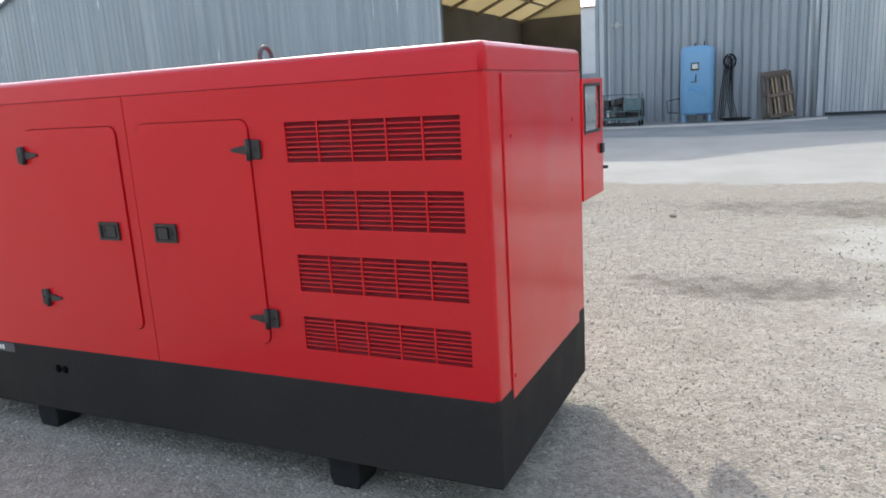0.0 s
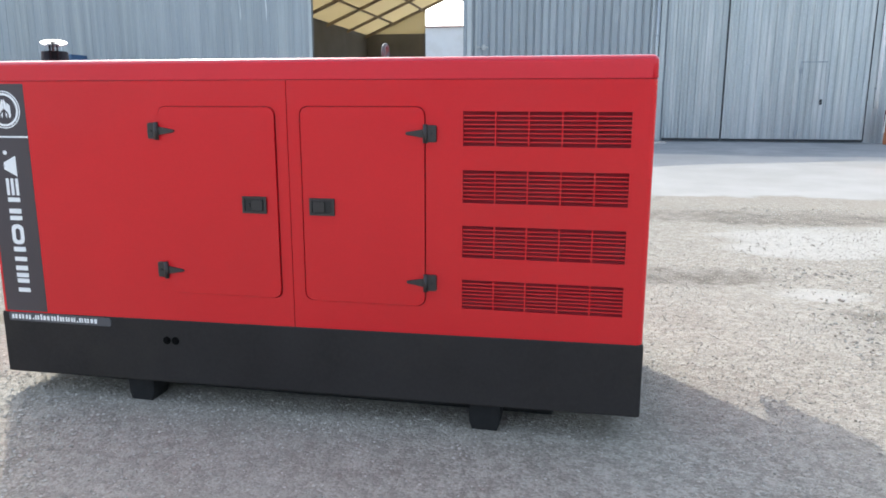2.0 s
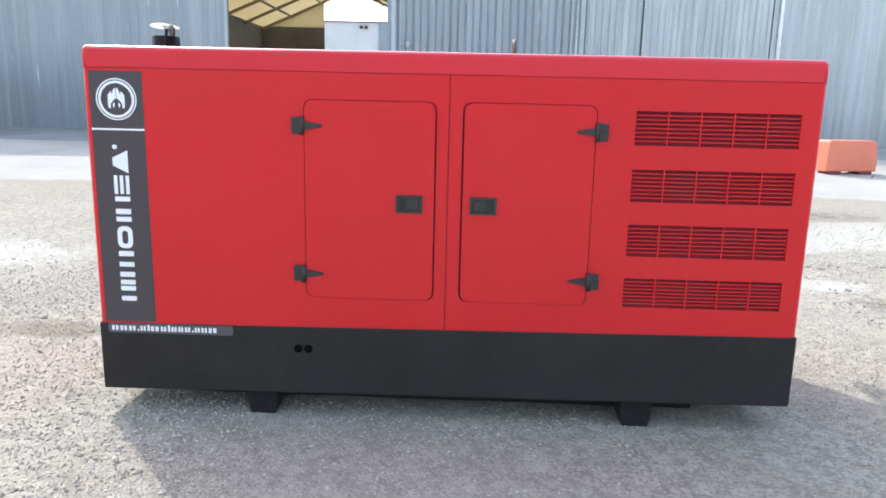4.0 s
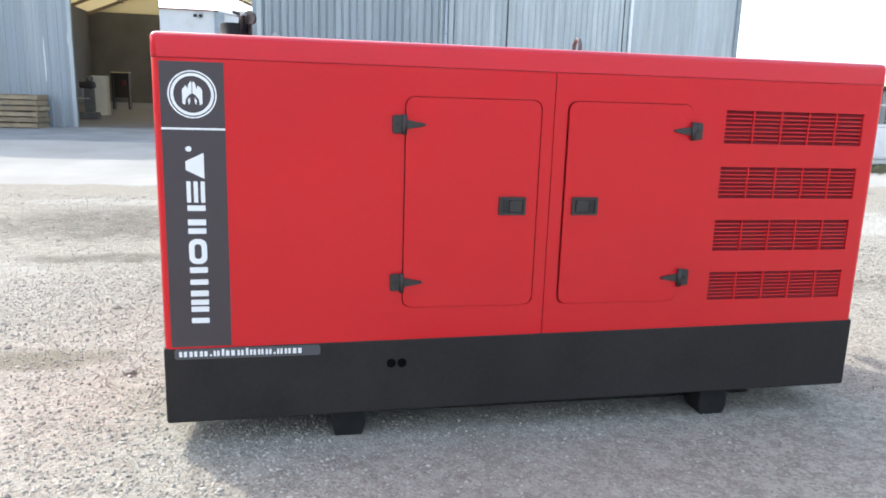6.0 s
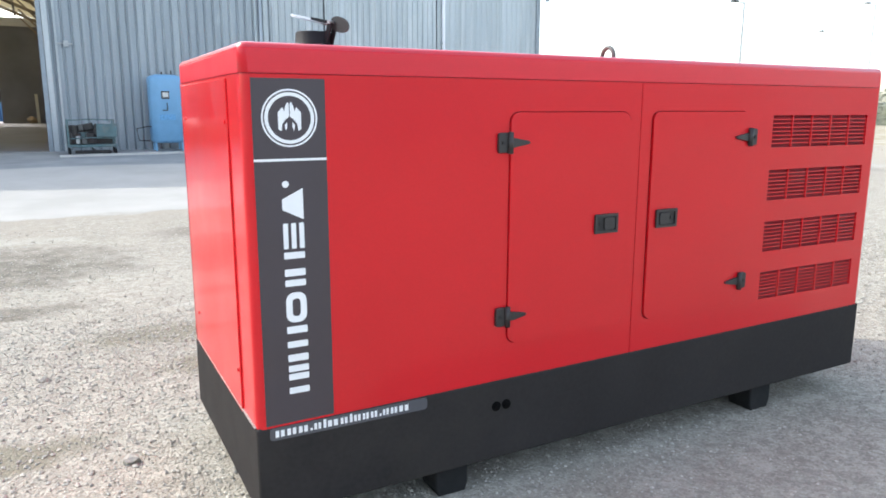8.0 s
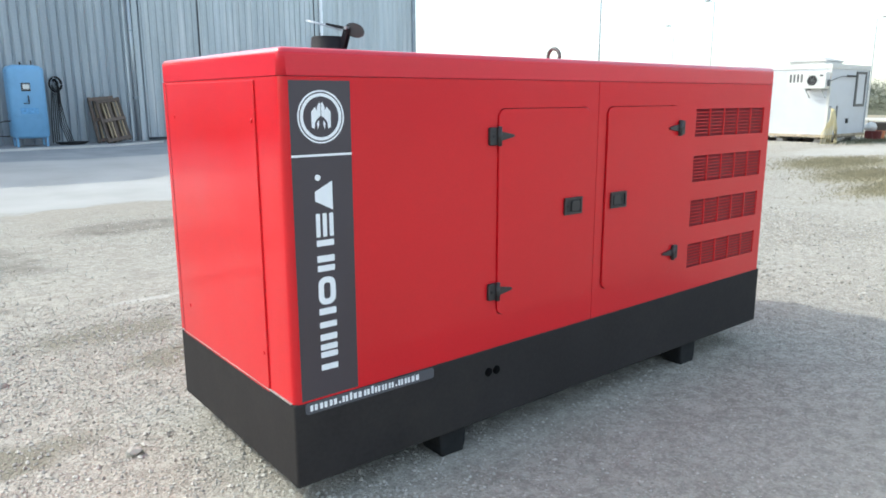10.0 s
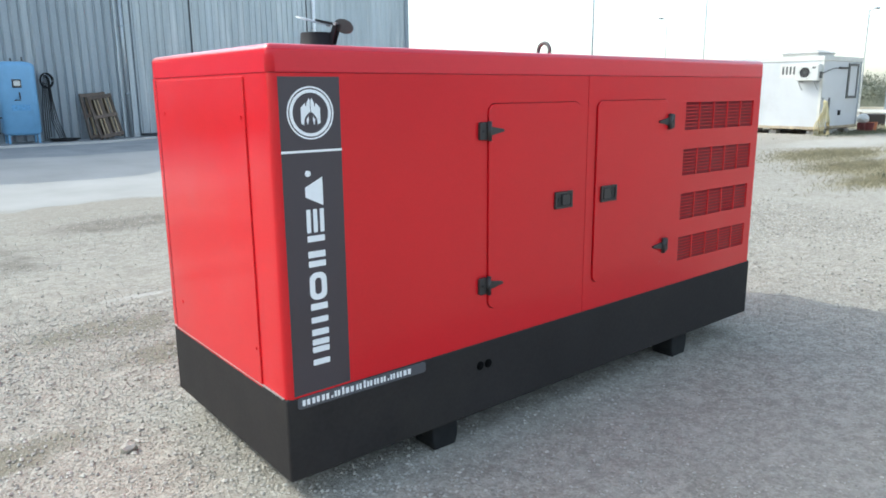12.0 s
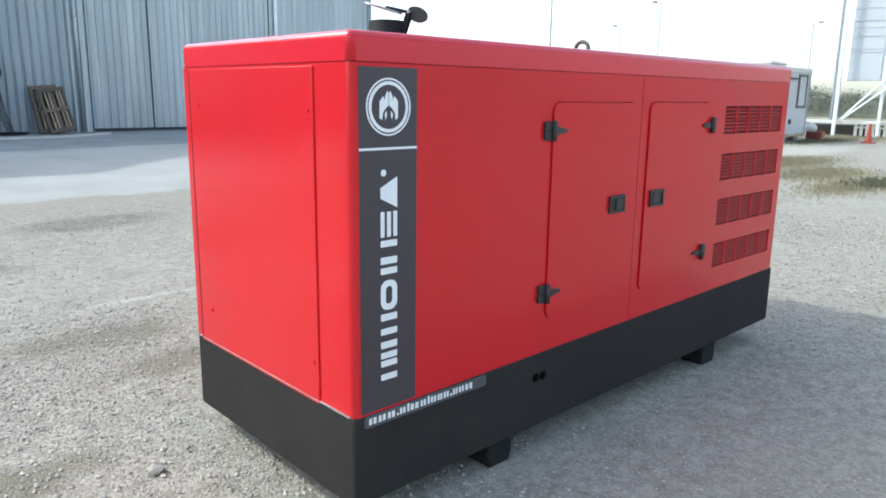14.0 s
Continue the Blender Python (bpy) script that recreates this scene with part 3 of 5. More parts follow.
def latch(parent, u, z, sgn):
    """A paddle latch: a rounded frame, a recessed tray and the paddle."""
    w, hgt, f = 0.118, 0.078, -0.007
    rim = [u, u + 0.012, u + w - 0.012, u + w]
    l = part("latch", plate(bmesh.new(), rounded(u, u + w, z, z + hgt, 0.012), f - 0.004, f, 0.002), plastic_dark, parent, "dark grey paddle latch")
    bm = grid_panel(bmesh.new(), rim, [z, z + 0.011, z + hgt - 0.011, z + hgt], lambda a, b: rim[1] < a < rim[2] and z + 0.011 < b < z + hgt - 0.011, f - 0.011, f - 0.003)
    part("rim", bm, plastic_dark, l)
    part("tray", boxed(u + 0.013, u + w - 0.013, f - 0.0055, f - 0.003, z + 0.012, z + hgt - 0.012), plastic_black, l, "black recessed tray")
    p0 = u + (0.046 if sgn > 0 else 0.018)
    part("paddle", plate(bmesh.new(), rounded(p0, p0 + 0.054, z + 0.015, z + hgt - 0.015, 0.006), f - 0.0125, f - 0.005, 0.003), plastic_dark, l)
    k = u + (0.030 if sgn > 0 else w - 0.030)
    part("keyhole", rod(bmesh.new(), (k, f - 0.009, z + hgt / 2), (k, f - 0.005, z + hgt / 2), 0.009, n=12), plastic_black, l)


for d, hinge_u, sgn, latch_u in ((DA, DA[0] - 0.052, 1, 1.378), (DB, DB[1] + 0.050, -1, 1.706)):
    bm = bmesh.new()
    plate(bm, rounded(d[0] + (0.0080 if sgn < 0 else 0.0042), d[1] - (0.0065 if sgn > 0 else 0.0042), d[2] + 0.0028, d[3] - 0.0028, 0.035), -0.0075, 0.005, 0.004)
    door = part("door", bm, red, gen, "red service door with rounded corners")
    # dark red here deepens the shade of the gap round the door
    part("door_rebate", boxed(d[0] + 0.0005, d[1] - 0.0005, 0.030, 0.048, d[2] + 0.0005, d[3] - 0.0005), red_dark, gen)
    for z in (1.342, 0.680):
        strap_hinge(door, hinge_u, z, sgn)
    latch(door, latch_u, 0.970, sgn)

# lid: a shallow folded tray with rounded edges that overhangs by a few millimetres
bm = bmesh.new()
box(bm, -0.001, GL + 0.001, -0.001, GD + 0.006, Z2 - 0.001, Z3)
zm = (Z2 + Z3) / 2
bmesh.ops.bevel(bm, geom=[e for e in bm.edges if sum(v.co.z for v in e.verts) / 2 > zm - 0.001], offset=0.025, segments=5, profile=0.5, affect="EDGES")
for v in bm.verts:
    if v.co.y < 0.2:
        v.co.y += 0.002 * (v.co.z - Z2) / (Z3 - Z2)
lid = part("lid", bm, red_lid, gen, "red lid with rounded edges")
lid.data.materials.append(red_edge)
for p in lid.data.polygons:
    # bevel faces take the rim glint copy
    p.material_index = 1 if 0.2 < p.normal.z < 0.999 else 0
    p.use_smooth = max(abs(k) for k in p.normal) < 0.999
# dark red draws the shaded line of the lid seam
part("lid_gasket", boxed(0.006, GL - 0.006, 0.006, GD - 0.006, Z2 - 0.0045, Z2 - 0.0005), red_dark, gen)

# end panels
def end_panel(x0, x1, v0, v1, z0, z1):
    bm = bmesh.new()
    box(bm, x0, x1, v0, v1, z0, z1, 0.003)
    return part("end_panel", bm, red, gen)


end_panel(-0.006, 0.001, 0.198, 1.115, Z1 + 0.006, Z2 - 0.012)
end_panel(GL - 0.001, GL + 0.006, 0.135, 1.065, Z1 + 0.006, Z2 - 0.012)
for x, v, z in ((-0.006, 1.03, 1.42), (-0.006, 0.225, 1.42), (-0.006, 1.01, 0.565), (-0.006, 0.225, 0.555), (GL + 0.006, 0.20, 1.35), (GL + 0.006, 1.00, 1.36), (GL + 0.006, 0.16, 0.49)):
    s = -1 if x < 0 else 1
    part("screw", rod(bmesh.new(), (x - s * 0.002, v, z), (x + s * 0.004, v, z), 0.0075, n=8), red, gen)

# raised dark strip stands in for the shaded groove at the panel's edge
part("panel_gap_strip", boxed(-0.0068, -0.001, 1.1165, 1.1225, Z1 + 0.006, Z2 - 0.012), red_dark, gen, "dark red strip painted as the shaded gap beside the end panel")

# graphics on the front: a dark band with a round mark, a rule and a run of upright bars
band = part("graphic_band", plate(bmesh.new(), [(0.030, 0.4215), (0.266, 0.4235), (0.266, 1.557), (0.030, 1.557)], -0.0012, 0.001), film_grey, gen, "dark grey graphic band with white markings")
cu, cz = 0.148, 1.435


def ring_plate(outer, inner, y0, y1):
    """A closed band between two outlines of (x, z) with as many points each."""
    bm = bmesh.new()
    loops = [[bm.verts.new((x, y, z)) for x, z in pts] for pts, y in ((outer, y0), (inner, y0), (inner, y1), (outer, y1))]
    for a, b in zip(loops, loops[1:] + loops[:1]):
        for k in range(len(a)):
            n = (k + 1) % len(a)
            bm.faces.new((a[k], a[n], b[n], b[k]))
    return bm


def ring_plate_x(outer, inner, x0, x1, y, z, n=28):
    """A flat ring that faces -x."""
    bm = bmesh.new()
    loops = [[bm.verts.new((x, y + r * math.cos(6.28319 * k / n), z + r * math.sin(6.28319 * k / n))) for k in range(n)] for r, x in ((outer, x1), (outer, x0), (inner, x0), (inner, x1))]
    for a, b in zip(loops, loops[1:] + loops[:1]):
        for k in range(n):
            bm.faces.new((a[k], a[(k + 1) % n], b[(k + 1) % n], b[k]))
    return bm


def circle(r, n=56):
    return [(cu + r * math.cos(2 * math.pi * k / n), cz + r * math.sin(2 * math.pi * k / n)) for k in range(n)]


for r0, r1 in ((0.0845, 0.0900), (0.0688, 0.0798)):
    part("mark_ring", ring_plate(circle(r1), circle(r0), -0.0026, -0.0014), film_white, band)
for k in (-1, 1):
    wing = [(0.0015, 0.004), (0.0015, 0.044), (0.006, 0.050), (0.014, 0.034), (0.016, 0.020), (0.022, 0.034), (0.037, 0.018), (0.037, -0.034), (0.027, -0.040), (0.024, -0.018), (0.013, -0.004)]
    fang = [(0.009, -0.012), (0.017, -0.022), (0.013, -0.040), (0.008, -0.026)]
    for outline in (wing, fang):
        part("mark_shape", plate(bmesh.new(), [(cu + k * x, cz + y) for x, y in outline][::k], -0.0026, -0.0014), film_white, band)
part("rule", plate(bmesh.new(), [(0.030, 1.301), (0.266, 1.301), (0.266, 1.309), (0.030, 1.309)], -0.0024, -0.0014), film_white, band)
# each mark of the run is a plain shape: bars across the band, a ring, bars along it, a wedge
U0, U1 = 0.113, 0.182
BARS = [(U0, U1, a, b) for a, b in ((0.523, 0.545), (0.571, 0.593), (0.600, 0.622), (0.636, 0.660), (0.684, 0.706), (0.733, 0.757), (0.893, 0.915), (0.927, 0.951), (0.985, 1.007))]
BARS += [(u, u + 0.016, 1.018, 1.102) for u in (U0, U0 + 0.0265, U1 - 0.016)]
for u0, u1, z0, z1 in BARS:
    part("marking_bar", plate(bmesh.new(), rounded(u0, u1, z0, z1, 0.003, 2), -0.0026, -0.0014), film_white, band)
part("marking_ring", ring_plate(rounded(U0, U1, 0.770, 0.872, 0.028), rounded(U0 + 0.021, U1 - 0.021, 0.791, 0.851, 0.012), -0.0026, -0.0014), film_white, band)
part("marking_wedge", plate(bmesh.new(), [(U1, 1.112), (U1, 1.214), (U0, 1.180), (U0, 1.146)], -0.0026, -0.0014), film_white, band)
part("mark_dot", rod(bmesh.new(), (0.126, -0.0026, 1.228), (0.126, -0.0014, 1.228), 0.011, n=16), film_white, band)
strip = part("label_strip", plate(bmesh.new(), rounded(0.040, 0.627, 0.369, 0.414, 0.012), -0.0050, -0.002), strip_grey, gen, "grey label strip with white characters as bars")
u = 0.058
for k, w in enumerate((0.034, 0.034, 0.034, 0.009, 0.027, 0.011, 0.040, 0.028, 0.011, 0.027, 0.025, 0.027, 0.009, 0.025, 0.028, 0.040)):
    tall = 0.009 if w == 0.009 else 0.030 if k in (5, 8) else 0.023
    for a, b in ((0.0, 0.9),) if w < 0.02 else ((0.0, 0.36), (0.54, 0.9)):
        part("character_bar", plate(bmesh.new(), [(u + w * a, 0.380), (u + w * b, 0.380), (u + w * b, 0.380 + tall), (u + w * a, 0.380 + tall)], -0.0062, -0.0052), film_white, strip)
    u += w * 1.05 + 0.0045

# exhaust outlet with a tilted rain flap
EXU, EXV = 0.300, 0.200
ex = part("exhaust_outlet", lathe(bmesh.new(), [(0.070, Z3 - 0.004), (0.070, Z3 + 0.004), (0.063, Z3 + 0.007), (0.060, Z3 + 0.050), (0.057, Z3 + 0.054), (0.050, Z3 + 0.054), (0.050, Z3 + 0.010)], 28, (EXU, EXV, 0)), collar_black, gen, "black round exhaust outlet", smooth=True)
SWING = Matrix.Translation((EXU, EXV, 0)) @ Matrix.Rotation(radians(36), 4, "Z") @ Matrix.Translation((-EXU, -EXV, 0))


def swung(bm):
    """The flap and its hinge stand turned round the outlet."""
    bmesh.ops.transform(bm, matrix=SWING, verts=bm.verts[:])
    return bm


bm = bmesh.new()
bmesh.ops.create_cone(bm, cap_ends=True, segments=28, radius1=0.063, radius2=0.062, depth=0.005)
bmesh.ops.scale(bm, vec=(1.0, 1.1, 1.0), verts=bm.verts[:])
bmesh.ops.transform(bm, matrix=Matrix.Translation((EXU, EXV + 0.012, Z3 + 0.096)) @ Matrix.Rotation(radians(16), 4, "X"), verts=bm.verts[:])
part("rain_flap", swung(bm), flap_steel, ex, "dull steel rain flap")
part("flap_clamp", swung(beam(bmesh.new(), (EXU, EXV + 0.0, Z3 + 0.098), (EXU, EXV - 0.085, Z3 + 0.080), 0.026, 0.010)), collar_black, ex)
for k in (-0.016, 0.016):
    part("flap_arm", swung(beam(bmesh.new(), (EXU + k, EXV - 0.058, Z3 + 0.012), (EXU + k, EXV - 0.082, Z3 + 0.082), 0.008, 0.016)), collar_black, ex, "black hinge arm")
part("hinge_pin", swung(rod(bmesh.new(), (EXU - 0.028, EXV - 0.082, Z3 + 0.082), (EXU + 0.028, EXV - 0.082, Z3 + 0.082), 0.006)), steel_dull, ex)
bm = bmesh.new()
bmesh.ops.create_cone(bm, cap_ends=True, segments=20, radius1=0.025, radius2=0.025, depth=0.009)
bmesh.ops.scale(bm, vec=(1.0, 1.5, 1.0), verts=bm.verts[:])
bmesh.ops.transform(bm, matrix=Matrix.Translation((EXU, EXV - 0.108, Z3 + 0.074)) @ Matrix.Rotation(radians(20), 4, "X") @ Matrix.Rotation(radians(90), 4, "Y"), verts=bm.verts[:])
part("counterweight", swung(bm), plastic_dark, ex, "grey counterweight plate")

# lifting eye
bm = bmesh.new()
cx, cy, cz2 = 1.907, 0.575, Z3 + 0.050
path_pts = [(cx, cy + 0.042 * math.sin(radians(a)), cz2 - 0.042 * math.cos(radians(a))) for a in range(15, 346, 15)]
tube(bm, [(cx, cy + 0.012, Z3 - 0.005)] + path_pts + [(cx, cy - 0.012, Z3 - 0.005)], 0.0105, 10)
eye = part("lifting_eye", bm, machine_grey, gen, "dark grey lifting eye", smooth=True)
part("washer", lathe(bmesh.new(), [(0.035, Z3 - 0.003), (0.035, Z3 + 0.005), (0.012, Z3 + 0.006)], 20, (cx, cy, 0)), steel_dull, eye)

# open control cabinet door at the rear corner
CD = 0.36
cdoor = part("control_door", grid_panel(bmesh.new(), [0.0, 0.035, CD - 0.06, CD], [0.965, 1.285, 1.505, 1.535], lambda u, z: 0.035 < u < CD - 0.06 and 1.285 < z < 1.505, 0.0, 0.022), red, gen, "open red control cabinet door with a window")
part("window_pane", boxed(0.035, CD - 0.06, 0.008, 0.012, 1.285, 1.505), window_glass, cdoor, "clear window pane")
part("window_gasket", grid_panel(bmesh.new(), [0.027, 0.041, CD - 0.066, CD - 0.052], [1.277, 1.291, 1.499, 1.513], lambda u, z: 0.041 < u < CD - 0.066 and 1.291 < z < 1.499, -0.003, 0.003), plastic_black, cdoor, "black rubber gasket")
part("door_lock", boxed(CD - 0.062, CD - 0.02, -0.014, 0.001, 1.165, 1.215, 0.004), plastic_black, cdoor)
bm = bmesh.new()
rod(bm, (CD - 0.01, 0.01, 1.09), (CD + 0.035, -0.01, 1.085), 0.009)
part("door_handle", bm, plastic_black, cdoor, "black handle")
cdoor.matrix_basis = Matrix.Translation((GL + 0.006, GD + 0.012, 0)) @ Matrix.Rotation(radians(88), 4, "Z")

# ---- hangar ----
WY = 20.20
PROFILE = [(-40, 5.0), (-30, 4.7), (-20.5, 8.6), (-13.6, 8.0), (-7.0, 8.9), (-4.0, 7.3), (1.0, 5.75), (5.6, 7.0), (10.27, 5.35)]


def top_at(x):
    return float(np.interp(x, [p[0] for p in PROFILE], [p[1] for p in PROFILE]))


def ribbed(bm, x0, x1, z0, ztop, y, pitch, depth, crest=0.35, flank=0.08):
    """A sheet with trapezoid ribs that stand out towards -y, and its return edges at the back."""
    n = max(1, round((x1 - x0) / pitch))
    p = (x1 - x0) / n
    pts = []
    for k in range(n):
        a = x0 + k * p
        s = p * flank
        c0 = p * (1 - crest) / 2
        pts += [(a, 0.0), (a + c0 - s, 0.0), (a + c0, depth), (a + p - c0, depth), (a + p - c0 + s, 0.0)]
    pts.append((x1, 0.0))
    lo = [bm.verts.new((x, y - d, z0)) for x, d in pts]
    hi = [bm.verts.new((x, y - d, ztop(x))) for x, d in pts]
    for i in range(len(pts) - 1):
        bm.faces.new((lo[i], lo[i + 1], hi[i + 1], hi[i]))
    return bm


def clad(wall, x0, x1, z0, ztop, y, pitch, depth, mat, per=5, crest=0.35, flank=0.08):
    n = max(1, round((x1 - x0) / (pitch * per)))
    w = (x1 - x0) / n
    for k in range(n):
        bm = ribbed(bmesh.new(), x0 + k * w, x0 + (k + 1) * w, z0, ztop, y - (0.003 if k % 2 else 0.0), w / per, depth, crest, flank)
        part("cladding_sheet", bm, mat, wall)


def backing(name, x0, x1, z0, ztop, label):
    """The wall's core behind its sheets."""
    bm = bmesh.new()
    xs = [x0] + [p[0] for p in PROFILE if x0 < p[0] < x1] + [x1]
    plate(bm, [(x, z0) for x in xs] + [(x, ztop(x)) for x in reversed(xs)], WY + 0.004, WY + 0.16)
    return tagged(part(name, bm, trim_grey), label, "wall", kind="structure")


OPEN_L, OPEN_R, OPEN_T = -8.84, -4.22, 5.75
wall_a = backing("wall_west", -40, OPEN_L, FLOOR - 0.3, top_at, "blue-grey corrugated metal hangar wall with pale streaks")
clad(wall_a, -39.5, OPEN_L, FLOOR - 0.1, top_at, WY, 0.25, 0.022, cladding, 5, 0.30)
wall_b = backing("wall_lintel", OPEN_L, OPEN_R, OPEN_T, top_at, "corrugated metal gable above the open hangar gate")
clad(wall_b, OPEN_L, OPEN_R, OPEN_T, top_at, WY, 0.235, 0.025, cladding, 5)
wall_c = backing("wall_centre", OPEN_R, 1.02, FLOOR - 0.3, top_at, "blue-grey corrugated metal hangar wall")
clad(wall_c, OPEN_R, 1.02, FLOOR - 0.1, top_at, WY, 0.2096, 0.032, cladding_plain, 5, 0.60, 0.17)
wall_d = backing("wall_gate_bay", 1.02, 6.46, FLOOR - 0.3, top_at, "hangar gable over the closed sliding gate")
clad(wall_d, 1.02, 6.46, 5.55, top_at, WY - 0.02, 0.215, 0.03, cladding_gate, 4)
wall_e = backing("wall_east", 6.46, 10.27, FLOOR - 0.3, top_at, "blue-grey corrugated metal hangar wall beside a white downpipe")
clad(wall_e, 6.46, 10.27, FLOOR - 0.1, top_at, WY, 0.20, 0.012, cladding_gate, 4)

# jamb trims and corner strips
for x, w, mat in ((OPEN_L - 0.03, 0.09, cladding_gate), (OPEN_R - 0.05, 0.10, trim_grey), (OPEN_R + 0.07, 0.12, cladding_gate), (OPEN_R + 0.27, 0.05, cladding_gate), (0.86, 0.05, cladding_gate), (1.04, 0.03, trim_grey), (1.14, 0.14, cladding_gate), (6.50, 0.16, cladding_gate), (10.22, 0.14, trim_grey)):
    h = min(top_at(x) - 0.1, 8) if x != 1.04 else 5.5
    tagged(part("trim", boxed(x - w / 2, x + w / 2, WY - 0.06, WY + 0.002, FLOOR - 0.05, h, 0.006), mat), "folded grey steel trim strip on the hangar wall", "trim", kind="structure")
# verge along the roof edge
for (xa, za), (xb, zb) in zip(PROFILE[1:], PROFILE[2:]):
    tagged(part("trim", beam(bmesh.new(), (xa, WY - 0.10, za + 0.02), (xb, WY - 0.10, zb + 0.02), 0.20, 0.07), trim_grey), "grey sheet metal verge along the roof edge", "trim", kind="structure")

# sliding gate with two leaves and a wicket door
gate = thing("sliding_gate", "closed ribbed galvanised sliding gate with a wicket door", "gate", pose(0, WY - 0.03, 0))
for x0, x1 in ((1.26, 2.785), (2.835, 6.40)):
    leaf = part("gate_leaf", boxed(x0, x1, -0.02, 0.03, FLOOR + 0.05, 5.55), trim_grey, gate)
    if x0 > 2:
        spans = [(x0, 4.70, FLOOR + 0.06), (4.70, 5.37, 2.50), (5.37, x1, FLOOR + 0.06)]
    else:
        spans = [(x0, x1, FLOOR + 0.06)]
    for a, b, zb in spans:
        n = max(1, round((b - a) / 0.86))
        for k in range(n):
            part("gate_sheet", ribbed(bmesh.new(), a + (b - a) * k / n, a + (b - a) * (k + 1) / n, zb, lambda x: 5.55, -0.021, 0.172, 0.024, 0.42), cladding_gate, leaf)
    part("gate_rail", boxed(x0, x1, -0.052, -0.018, FLOOR + 0.03, FLOOR + 0.09), seam_dark, leaf)
part("leaf_gap", boxed(2.7855, 2.8345, -0.024, 0.028, FLOOR + 0.06, 5.53), seam_dark, gate, "dark gap between the leaves")
part("leaf_gap", boxed(6.4005, 6.4195, -0.045, 0.028, FLOOR + 0.06, 5.53), seam_dark, gate)
wicket = part("wicket_door", boxed(4.715, 5.355, -0.028, -0.02, FLOOR + 0.08, 2.475), trim_grey, gate, "ribbed metal wicket door in the gate")
part("door_sheet", ribbed(bmesh.new(), 4.725, 5.345, FLOOR + 0.09, lambda x: 2.465, -0.029, 0.155, 0.022, 0.42), cladding_gate, wicket)
for z in (0.62, 2.25):
    part("door_hinge", boxed(4.68, 4.74, -0.075, -0.03, z - 0.06, z + 0.06, 0.005), trim_grey, wicket)
part("door_handle", boxed(5.24, 5.30, -0.09, -0.05, 1.38, 1.52, 0.008), seam_dark, wicket)
part("door_edge", boxed(5.348, 5.368, -0.06, -0.02, 1.45, 2.46), cladding_gate, wicket)

# downpipe and high feed pipe
pipe = thing("downpipe", "white plastic downpipe on the hangar wall", "downpipe", pose(6.63, WY - 0.10, 0))
part("pipe", rod(bmesh.new(), (0, 0, FLOOR + 0.9), (0, 0, 5.3), 0.052, n=12), white_pipe, pipe, smooth=True)
part("upper_pipe", rod(bmesh.new(), (0, 0, 5.3), (0, 0, 6.3), 0.056, n=12), maroon, pipe, "dull red upper length", smooth=True)
for z in (1.8, 3.4, 4.9, 5.9):
    part("bracket", boxed(-0.075, 0.075, -0.02, 0.09, z - 0.02, z + 0.02), trim_grey, pipe)
cp = thing("gutter_pipe", "grey metal gutter pipe with a box head beside the sliding gate", "downpipe", pose(0.99, WY - 0.11, 0))
part("pipe", rod(bmesh.new(), (0, 0, FLOOR - 0.02), (0, 0, 5.08), 0.045, n=12), cladding_gate, cp, smooth=True)
part("head", box(bmesh.new(), -0.13, 0.13, -0.06, 0.08, 5.08, 5.30, 0.015), cladding_gate, cp, "folded box head")
for z in (1.5, 3.2, 4.8):
    part("clip", boxed(-0.06, 0.06, -0.052, 0.10, z - 0.018, z + 0.018), trim_grey, cp)
gut = thing("roof_pipe", "thin grey pipe along the hangar eaves", "pipe", pose(0, WY - 0.16, 0))
part("pipe", tube(bmesh.new(), [(4.9, 0, 5.55), (6.6, 0, 5.42), (8.6, 0, 5.3), (10.32, 0, 5.12), (10.54, -0.02, 4.95)], 0.035), white_pipe, gut)
part("bend", lathe(bmesh.new(), [(0.07, -0.12), (0.07, 0.12)], 12, (10.48, -0.02, 5.0)), trim_grey, gut)
lat = thing("gate_bolt", "small grey gate bolt on the hangar wall", "bolt", pose(-3.75, WY - 0.06, 2.95))
part("bar", rod(bmesh.new(), (-0.22, 0, 0), (0.15, 0, 0), 0.018), steel_dull, lat)
part("plate", boxed(-0.04, 0.06, -0.02, 0.03, -0.07, 0.07, 0.004), steel_dull, lat)

# hall behind the opening: floor, side walls, roof and far end
HX0, HX1, HY = -14.0, -3.0, 44.0
RISE = 0.25


def hall_z(y):
    """The hall's floor climbs a little towards its far end."""
    return FLOOR + 0.012 + RISE * (y - WY) / (HY - WY)


bm = boxed(HX0, HX1, WY, HY, FLOOR - 0.2, FLOOR + 0.012)
for v in bm.verts:
    if v.co.y > HY - 1 and v.co.z > FLOOR:
        v.co.z = hall_z(HY)
tagged(part("floor", bm, hall_floor_mat), "dusty brown concrete floor of the through hall", "floor", kind="structure")
tagged(part("wall_hall_west", boxed(HX0 - 0.2, HX0, WY + 0.17, HY, FLOOR - 0.2, 5.5), hall_dark), "dark sooty inner wall of the hall", "wall", kind="structure")
tagged(part("wall_hall_east", boxed(HX1, HX1 + 0.2, WY + 0.17, HY, FLOOR - 0.2, 5.5), hall_dark), "dark sooty inner wall of the hall", "wall", kind="structure")
RX, RZ, EZ = -8.6, 7.75, 5.45
bm = bmesh.new()
for xa, za, xb, zb in ((HX0 - 0.3, EZ - 0.1, RX, RZ), (RX, RZ, HX1 + 0.3, EZ - 0.1)):
    plate(bm, [(xa, za), (xb, zb), (xb, zb + 0.03), (xa, za + 0.03)], WY + 0.17, HY + 0.3)
